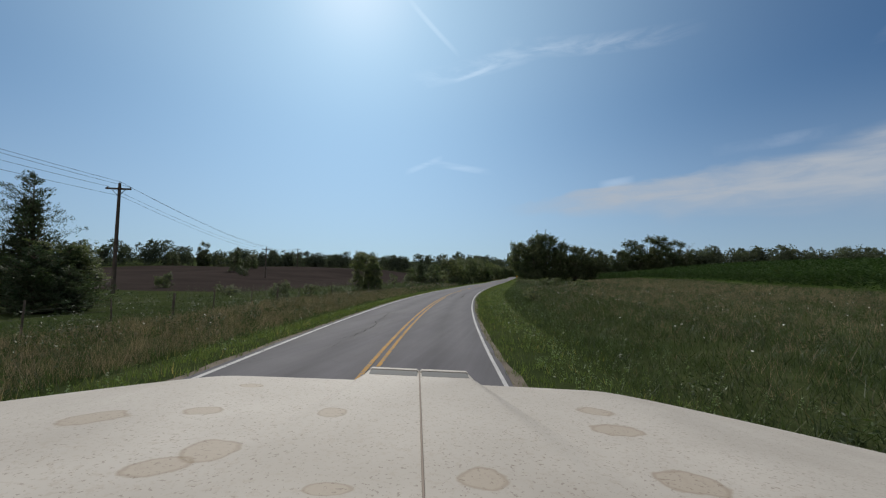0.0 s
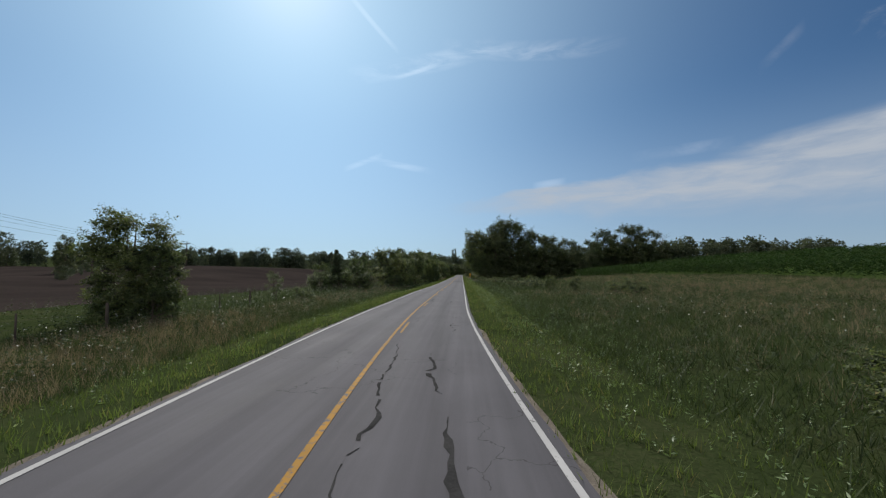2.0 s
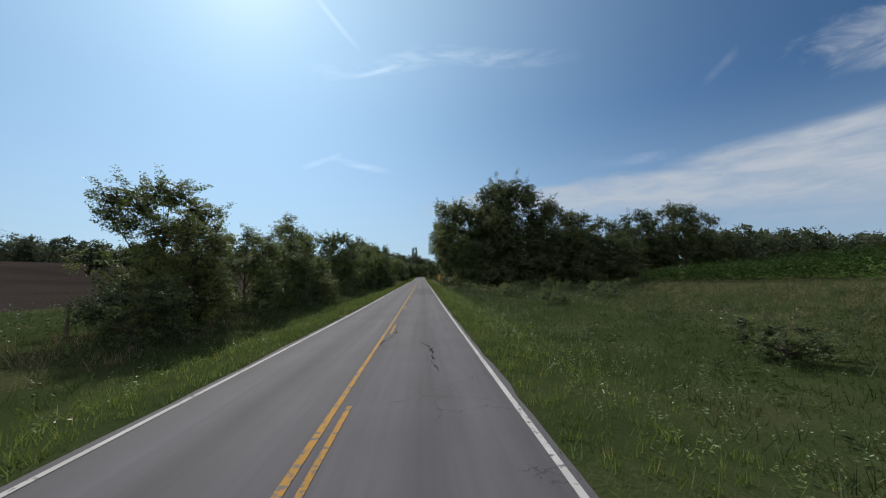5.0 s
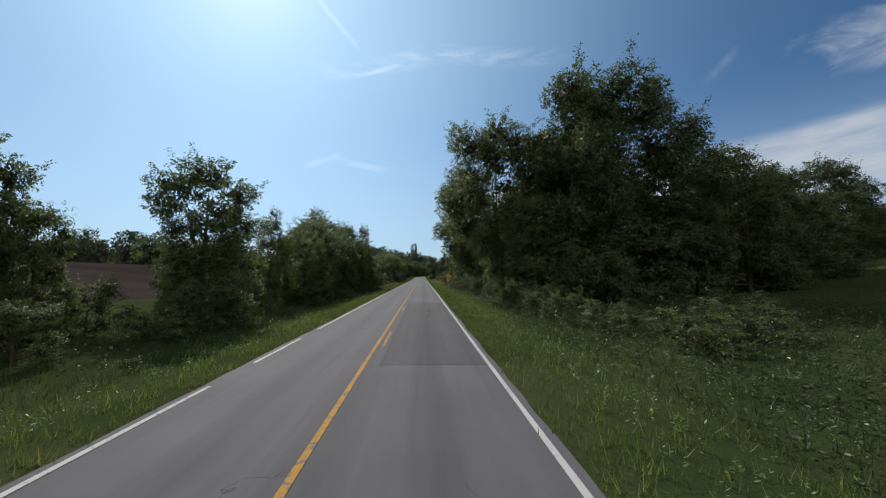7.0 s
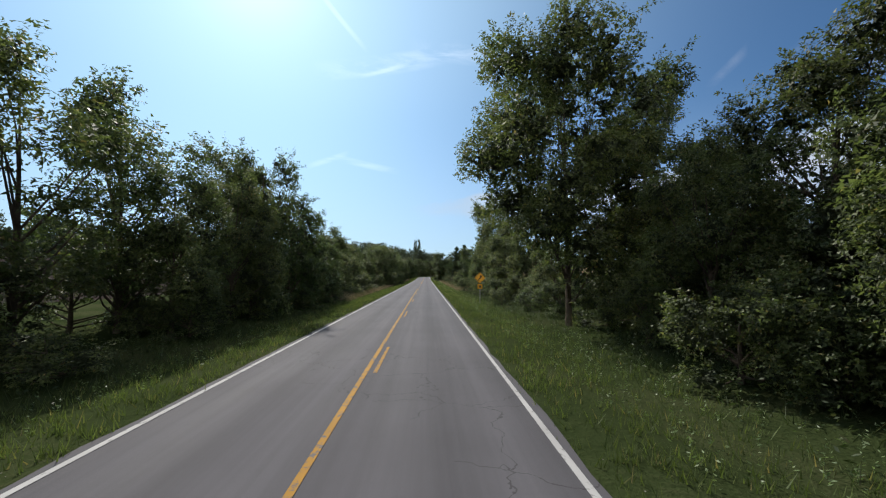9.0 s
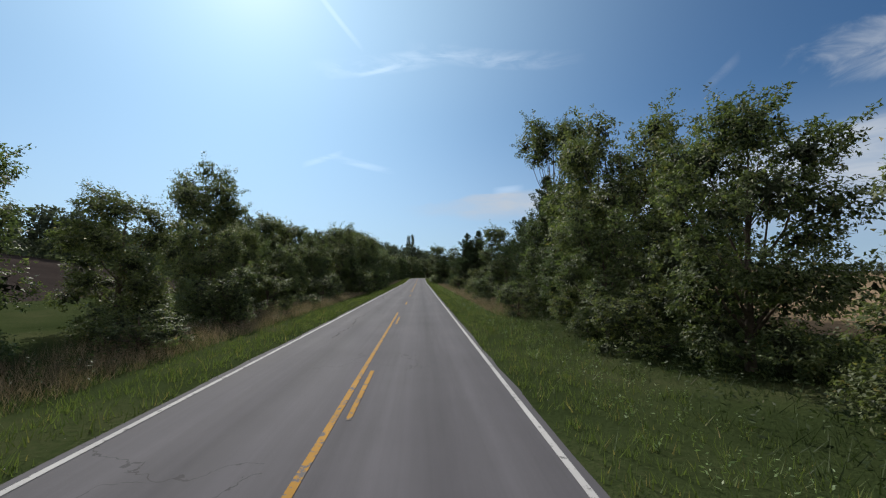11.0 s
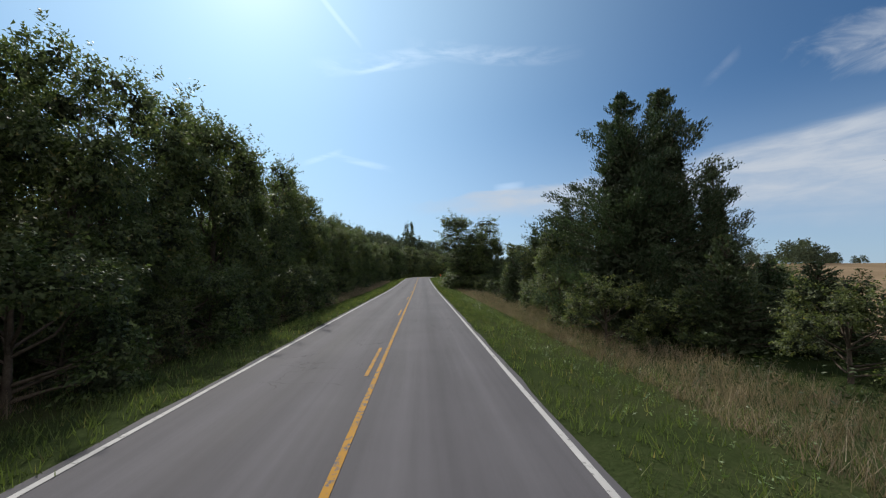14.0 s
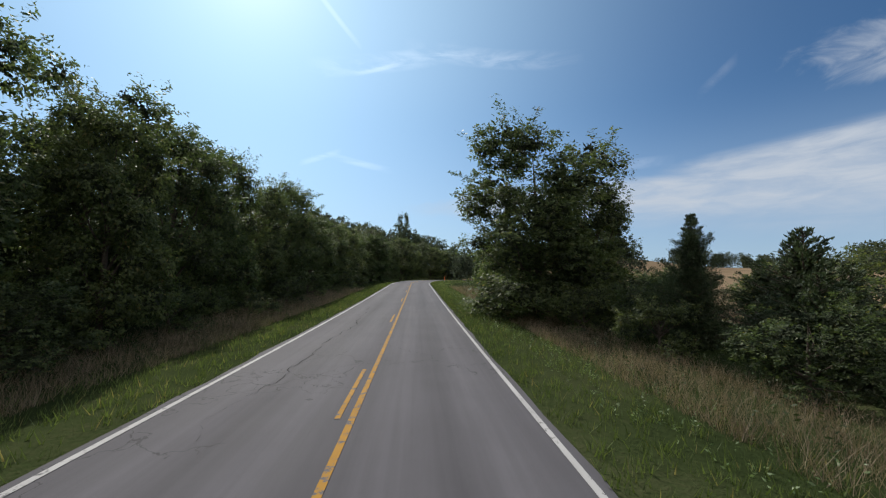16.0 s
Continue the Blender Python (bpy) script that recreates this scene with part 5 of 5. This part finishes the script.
def maize(rng):
    """Standing maize: arching leaves on upright stems, thick at the field's edge and sparser behind."""
    ya = rng.uniform(-18, 162, 7000)
    xa = 45.5 - 8.0 * stepv(126, 152, ya) + rng.uniform(0, 1, 7000) ** 1.3 * 14
    xb, yb = rng.uniform(57, 150, 8500), rng.uniform(-10, 162, 8500)
    xc, yc = rng.uniform(150, 325, 3000), rng.uniform(0, 162, 3000)
    x, y = np.concatenate((xa, xb, xc)), np.concatenate((ya, yb, yc))
    n = len(x)
    near = np.concatenate((np.full(7000, 0.95), np.full(8500, 1.3), np.full(3000, 2.2)))
    z = ground_z(x, y)
    h = rng.uniform(1.75, 2.2, n)
    per = 6
    t = np.tile(np.linspace(0.15, 0.95, per), n)
    a = rng.uniform(0, 2 * np.pi, n * per)
    base = np.repeat(np.stack((x, y, z), 1), per, 0)
    base[:, 2] += np.repeat(h, per) * t
    wide = np.repeat(near, per)
    axis = unit(np.stack((np.cos(a), np.sin(a), rng.uniform(0.1, 0.9, n * per)), 1))
    return leaves(base, axis, 0.75 * wide * rng.uniform(0.7, 1.2, n * per), 0.13 * wide, rng)


tagged(new("maize", mesh_of("maize", *maize(rng), CORN)), "standing green maize filling the rising field", "maize", kind="stuff")


def loose_stones(rng, n):
    """Small stones on the gravel strip: squashed eight-sided lumps."""
    side = rng.choice((-1.0, 1.0), n)
    y = rng.uniform(-12, 420, n)
    d = side * rng.uniform(3.3, 3.75, n)
    x = road_xv(y) + d
    z = road_zv(y) - 0.075 - bank_v(y) * d
    r = rng.uniform(0.008, 0.028, n)
    c = np.stack((x, y, z), 1)
    dirs = np.array(((1, 0, 0), (0, 1, 0), (-1, 0, 0), (0, -1, 0), (0, 0, 0.7), (0, 0, -0.7)))
    v = c[:, None, :] + dirs[None] * r[:, None, None] * rng.uniform(0.7, 1.3, (n, 6, 1))
    tri = np.array(((0, 1, 4), (1, 2, 4), (2, 3, 4), (3, 0, 4), (1, 0, 5), (2, 1, 5), (3, 2, 5), (0, 3, 5)))
    return v.reshape(-1, 3), (tri[None] + 6 * np.arange(n)[:, None, None]).reshape(-1, 3)


tagged(new("loose_stones", mesh_of("loose_stones", *loose_stones(rng, 3000), STONE)), "loose grey stones along the asphalt edge", "stones", kind="stuff")

# ---- utility poles, wires, fence, sign ----
POLE_TOPS = []


def utility_pole(x, y, h, along):
    """A wooden pole with one crossarm, braces and insulators; along: the line's heading in degrees from +y to -x."""
    z = float(ground_z(x, y))
    ob = thing("utility_pole", pose(x, y, z, 0, 0, along), "weathered wooden utility pole with a single crossarm", "utility pole", "utility poles")
    part("pole", mesh_of("pole", *tube([(0, 0, -0.3), (0, 0, h * 0.5), (0, 0, h)], [0.25, 0.21, 0.165], 10), POST_WOOD, True), POST_WOOD, ob)
    bm = bmesh.new()
    box(bm, -1.45, 1.45, -0.3, -0.13, h - 0.92, h - 0.70, 0.02)
    part("crossarm", bm, POST_WOOD, ob)
    for s in (-1, 1):
        part("brace", mesh_of("brace", *tube([(0.05 * s, -0.19, h - 1.75), (0.75 * s, -0.22, h - 0.92)], [0.035, 0.035], 5), POST_WOOD), POST_WOOD, ob)
    for px, pz in ((-1.3, h - 0.70), (0.0, h), (1.3, h - 0.70)):
        pin = part("insulator", mesh_of("insulator", *tube([(px, -0.14 if px else 0, pz), (px, -0.14 if px else 0, pz + 0.09), (px, -0.14 if px else 0, pz + 0.1), (px, -0.14 if px else 0, pz + 0.2)], [0.025, 0.03, 0.075, 0.045], 8), CERAMIC), CERAMIC, ob, "brown glazed insulator")
    m = ob.matrix_basis
    POLE_TOPS.append([m @ Vector((-1.3, -0.14, h - 0.51)), m @ Vector((0, 0, h + 0.2)), m @ Vector((1.3, -0.14, h - 0.51)), m @ Vector((0.12, 0, h - 1.7))])
    return ob


for px, py, ph in ((-14.0, -38.0, 13.4), (-43.0, 41.5, 14.6), (-79.0, 122.0, 11.2), (-121.0, 209.0, 11.2), (-164.0, 300.0, 11.2)):
    utility_pole(px, py, ph, 25)
for i in range(len(POLE_TOPS) - 1):
    for a, b in zip(POLE_TOPS[i], POLE_TOPS[i + 1]):
        sag = 1.1
        pts = [a.lerp(b, t) - Vector((0, 0, 4 * sag * t * (1 - t))) for t in [k / 16 for k in range(17)]]
        tagged(new("overhead_wire", mesh_of("overhead_wire", *tube(pts, [0.018] * 17, 5), WIRE)), "thin dark overhead wire sagging between poles", "wire", "overhead wires")


def wire_fence(x, y0, y1, gap):
    ob = thing("wire_fence", pose(0, 0, 0), "old wire fence on weathered wooden posts", "fence")
    tops = []
    r = random.Random(4)
    y = y0
    i = 0
    while y < y1:
        px = x + r.uniform(-0.12, 0.12) + road_x(y) * 0.9
        z, h = float(ground_z(px, y)), r.uniform(1.15, 1.4)
        lx, ly = r.uniform(-0.06, 0.06), r.uniform(-0.06, 0.06)
        w = 0.075 if i % 3 == 0 else 0.04
        part("post", mesh_of("post", *tube([(px, y, z - 0.2), (px + lx * 0.5, y + ly * 0.5, z + h * 0.5), (px + lx, y + ly, z + h), (px + lx, y + ly, z + h + 0.01)], [w, w * 0.95, w * 0.85, 0.004], 7), POST_WOOD, True), POST_WOOD, ob)
        tops.append((px, y, z))
        y += gap * r.uniform(0.85, 1.15)
        i += 1
    for k in (0.35, 0.65, 0.95):
        part("fence_wire", mesh_of("fence_wire", *tube([(a, b, c + k) for a, b, c in tops], [0.0035] * len(tops), 4), WIRE), WIRE, ob)


wire_fence(-14.3, 8, 150, 4.2)


def warning_sign(x, y):
    """A yellow diamond with a black winding arrow, and a small plate below, on a steel post."""
    z = float(ground_z(x, y))
    ob = thing("road_sign", pose(x, y, z, 0, 0, -4), "yellow diamond curve warning sign with a small plate below", "road sign")
    bm = bmesh.new()
    box(bm, -0.03, 0.03, 0.008, 0.05, -0.25, 3.0, 0.004)
    part("post", bm, STEEL, ob, "galvanised steel post")

    def outline(points, y0, y1, rise=0.0):
        b = bmesh.new()
        front = [b.verts.new((px, y0, pz + rise)) for px, pz in points]
        back_v = [b.verts.new((px, y1, pz + rise)) for px, pz in points]
        b.faces.new(front)
        b.faces.new(list(reversed(back_v)))
        for i in range(len(points)):
            j = (i + 1) % len(points)
            b.faces.new((front[j], front[i], back_v[i], back_v[j]))
        return b

    def diamond(r, c=0.07):
        return [(0 - c, -r + c), (c, -r + c), (r - c, -c), (r - c, c), (c, r - c), (-c, r - c), (-r + c, c), (-r + c, -c)]

    plate = part("diamond_plate", outline(diamond(0.55), -0.004, 0.006, 2.5), SIGN_YELLOW, ob)
    ring = part("border", outline(diamond(0.50), -0.007, -0.004, 2.5), SIGN_BLACK, plate)
    part("face", outline(diamond(0.475), -0.010, -0.007, 2.5), SIGN_YELLOW, plate)
    pts = [(-0.10, -0.28), (-0.10, -0.13), (0.09, 0.02), (0.09, 0.10)]
    bm = bmesh.new()
    w = 0.045
    for (ax, az), (bx, bz) in zip(pts, pts[1:]):
        d = Vector((bx - ax, bz - az)).normalized()
        nx, nz = -d.y * w, d.x * w
        ax, az, bx, bz = ax - d.x * 0.02, az - d.y * 0.02, bx + d.x * 0.02, bz + d.y * 0.02
        bm.faces.new([bm.verts.new((px, -0.013, pz + 2.5)) for px, pz in ((ax + nx, az + nz), (ax - nx, az - nz), (bx - nx, bz - nz), (bx + nx, bz + nz))])
    bm.faces.new([bm.verts.new((px, -0.013, pz + 2.5)) for px, pz in ((-0.03, 0.10), (0.21, 0.10), (0.09, 0.30))])
    part("arrow", bm, SIGN_BLACK, plate, "black winding arrow")
    low_plate = part("speed_plate", box(bmesh.new(), -0.23, 0.23, -0.004, 0.006, 1.44, 1.90, 0.0015), SIGN_YELLOW, ob, "small square yellow plate")
    bm = bmesh.new()
    box(bm, -0.13, -0.02, -0.008, -0.004, 1.56, 1.78)
    box(bm, 0.02, 0.13, -0.008, -0.004, 1.56, 1.78)
    part("bars", bm, SIGN_BLACK, low_plate, "dark bars")


warning_sign(6.5, 217.0)


def bare_tree(x, y, h):
    """A dead tree: a forked grey skeleton of branches."""
    r = random.Random(9)
    pieces = []

    def grow(p, d, ln, w, depth):
        q = p + d * ln
        pieces.append(tube([p, p.lerp(q, 0.5) + Vector((r.uniform(-1, 1), r.uniform(-1, 1), 0)) * ln * 0.05, q], [w, w * 0.8, w * 0.55], 5))
        if depth:
            for _ in range(3):
                nd = (d + Vector((r.uniform(-0.8, 0.8), r.uniform(-0.8, 0.8), r.uniform(-0.1, 0.5)))).normalized()
                grow(p.lerp(q, r.uniform(0.6, 1.0)), nd, ln * r.uniform(0.5, 0.75), w * 0.5, depth - 1)

    grow(Vector((0, 0, -0.2)), Vector((0, 0, 1)), h * 0.42, h * 0.012, 4)
    ob = thing("dead_tree", pose(x, y, float(ground_z(x, y))), "bare grey dead tree beside the woodland", "tree")
    part("branches", mesh_of("branches", *merged(pieces), DEAD_WOOD, True), DEAD_WOOD, ob)


bare_tree(89, 211, 15.5)


def brush_pile(x, y, turn, seed):
    """Cut grey branches thrown on a heap, forked and bent."""
    r = random.Random(seed)
    ob = thing("brush_pile", pose(x, y, float(ground_z(x, y)) - 0.02, 0, 0, turn), "heap of bare grey cut branches at the foot of the grove", "branches", "brush piles")
    for i in range(8):
        a = Vector((r.uniform(-1.5, 1.9), r.uniform(-0.7, 0.7), r.uniform(0.05, 0.3)))
        d = Vector((r.choice((-1, 1)) * r.uniform(0.6, 1.0), r.uniform(-0.5, 0.5), r.uniform(0.0, 0.4)))
        ln, w = r.uniform(1.1, 2.4), r.uniform(0.016, 0.04)
        b = a + d * ln * 0.5 + Vector((0, 0, r.uniform(0.0, 0.2)))
        c = a + d * ln + Vector((0, 0, r.uniform(-0.25, 0.1)))
        c.z = max(c.z, 0.05)
        pieces = [tube([a, b, c], [w, w * 0.8, w * 0.35], 6)]
        for _ in range(3):
            p = b.lerp(c, r.uniform(0.0, 0.8))
            q = p + Vector((d.x * r.uniform(0.2, 0.7), r.uniform(-0.5, 0.5), r.uniform(-0.05, 0.5)))
            pieces.append(tube([p, p.lerp(q, 0.5) + Vector((0, 0, 0.05)), q], [w * 0.5, w * 0.4, w * 0.15], 5))
        part("branch", mesh_of("branch", *merged(pieces), DEAD_WOOD, True), DEAD_WOOD, ob)


for x, y, turn, seed in ((7.7, 178.8, -50, 3), (8.3, 181.0, -80, 4), (9.2, 177.6, -25, 5)):
    brush_pile(x, y, turn, seed)


def marker_post(x, y):
    """A slim orange bend marker on a steel post."""
    ob = thing("marker_post", pose(x, y, float(ground_z(x, y))), "slim orange roadside marker at the far bend", "marker post")
    part("post", box(bmesh.new(), -0.025, 0.025, -0.02, 0.02, -0.2, 1.0, 0.004), STEEL, ob)
    part("panel", box(bmesh.new(), -0.12, 0.12, -0.032, -0.022, 0.45, 1.15, 0.004), MARKER_ORANGE, ob, "orange panel")


marker_post(7.2, 404.0)

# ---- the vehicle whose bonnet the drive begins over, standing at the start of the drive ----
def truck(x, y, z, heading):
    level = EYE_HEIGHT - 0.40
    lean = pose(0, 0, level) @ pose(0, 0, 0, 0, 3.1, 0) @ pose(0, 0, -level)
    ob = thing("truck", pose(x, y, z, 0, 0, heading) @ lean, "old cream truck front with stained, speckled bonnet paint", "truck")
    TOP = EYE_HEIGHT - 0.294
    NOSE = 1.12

    def front(u):
        """The bonnet's front edge bows back towards the wings."""
        return NOSE - 0.057 * u * u

    def deck(u, v):
        """Bonnet height at u across, v ahead of the eye."""
        s = max(0.0, abs(u) - 0.49)
        return TOP + 0.065 * (NOSE - v) - 0.165 * s * s / (s + 0.084)

    def sheet(us, vs):
        """The bonnet's skin: its front edge rolls over and down."""
        vv, ff = [], []
        for v in vs:
            for u in us:
                w = vs[0] + (v - vs[0]) * (front(u) - vs[0]) / (NOSE - vs[0])
                vv.append((u, w, deck(u, w)))
        for out, down in ((0.010, 0.004), (0.016, 0.014), (0.018, 0.05), (-0.01, 0.05)):
            vv += [(u, front(u) + out, deck(u, front(u)) - down) for u in us]
        n = len(us)
        for i in range(len(vs) + 3):
            ff += [(i * n + j, i * n + j + 1, i * n + j + 1 + n, i * n + j + n) for j in range(n - 1)]
        return vv, ff

    us = [-1.30 + 2.60 * i / 64 for i in range(65)]
    vs = [0.24 + (NOSE - 0.24) * i / 30 for i in range(31)]
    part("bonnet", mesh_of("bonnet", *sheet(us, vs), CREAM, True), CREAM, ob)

    def crest(v):
        return 0.007 + 0.012 * smooth(0.45, 1.1, v)

    def ridge_sheet(ws):
        """The raised middle panel, wider towards the cab, with soft creases along its sides."""
        vv, ff = [], []
        for v in ws:
            base, top = 0.178 + 0.175 * max(0.0, NOSE - v), 0.146 + 0.12 * max(0.0, NOSE - v)
            base -= 0.18 * max(0.0, v - NOSE)
            us = (-base, -base + 0.25 * (base - top), -base + 0.75 * (base - top), -top, -top * 0.93, -0.008, 0.008, top * 0.93, top, base - 0.75 * (base - top), base - 0.25 * (base - top), base)
            up = (-0.002, 0.10, 0.72, 0.93, 1.0, 1.0, 1.0, 1.0, 0.93, 0.72, 0.10, -0.002)
            vv += [(u, v, deck(u, v) + k * crest(v)) for u, k in zip(us, up)]
        m = len(us)
        vv += [(q[0] * 0.99, q[1] + 0.006, q[2] - 0.008) for q in vv[-m:]]
        vv += [(q[0], q[1] - 0.002, q[2] - 0.07) for q in vv[-m:]]
        for i in range(len(ws) + 1):
            ff += [(i * m + j, i * m + j + 1, i * m + j + 1 + m, i * m + j + m) for j in range(m - 1)]
        return vv, ff

    ws = vs + [1.14, 1.16, 1.18, 1.192]
    ridge = part("centre_ridge", mesh_of("centre_ridge", *ridge_sheet(ws), CREAM, True), CREAM, ob, "raised cream centre panel")
    seam = tube([(0, v, deck(0, v) + crest(v) + 0.0005) for v in ws], [0.0019] * len(ws), 6)
    part("seam", mesh_of("seam", *seam, SEAM, True), SEAM, ridge, "thin seam bead coloured as groove shadow")
    for s in (-1, 1):
        a, b = sorted((s * 0.006, s * 0.140))
        z1 = deck(0, 1.13) + crest(1.13)
        # solid slab, coloured dark for the shade of an open slot
        bm = bmesh.new()
        box(bm, a, b, 1.108, 1.163, z1 - 0.03, z1 + 0.002, 0.001)
        vent = part("vent", bm, VENT_SHADE_AXLE, ridge, "air vent slot with its shade painted dark")
        bm = bmesh.new()
        box(bm, a - 0.003, b + 0.003, 1.165, 1.190, z1 - 0.03, z1 + 0.0035, 0.003)
        part("vent_lip", bm, CREAM, vent, "cream vent rim")
        bm = bmesh.new()
        box(bm, min(s * 1.06, s * 1.27), max(s * 1.06, s * 1.27), 0.26, 0.98, 0.62, TOP - 0.13, 0.03)
        part("wing", bm, CREAM, ob)
        tyre_v, tyre_f = tube([(s * 0.86, 0.62, 0.44), (s * 0.88, 0.62, 0.44), (s * 1.14, 0.62, 0.44), (s * 1.16, 0.62, 0.44)], [0.40, 0.44, 0.44, 0.40], 28)
        wheel = part("wheel", mesh_of("wheel", tyre_v, tyre_f, RUBBER, True), RUBBER, ob, "black rubber tyre")
        rim_v, rim_f = tube([(s * 0.9, 0.62, 0.44), (s * 1.12, 0.62, 0.44), (s * 1.121, 0.62, 0.44)], [0.26, 0.26, 0.01], 20)
        part("rim", mesh_of("rim", rim_v, rim_f, STEEL, True), STEEL, wheel, "grey steel rim")
    bm = bmesh.new()
    box(bm, -1.04, 1.04, 0.26, 1.06, 0.60, TOP - 0.08, 0.04)
    part("nose", bm, CREAM, ob)
    bm = bmesh.new()
    box(bm, -0.84, 0.84, 0.55, 0.69, 0.38, 0.60, 0.03)
    part("axle", bm, VENT_SHADE_AXLE, ob, "dark axle beam")
    return ob


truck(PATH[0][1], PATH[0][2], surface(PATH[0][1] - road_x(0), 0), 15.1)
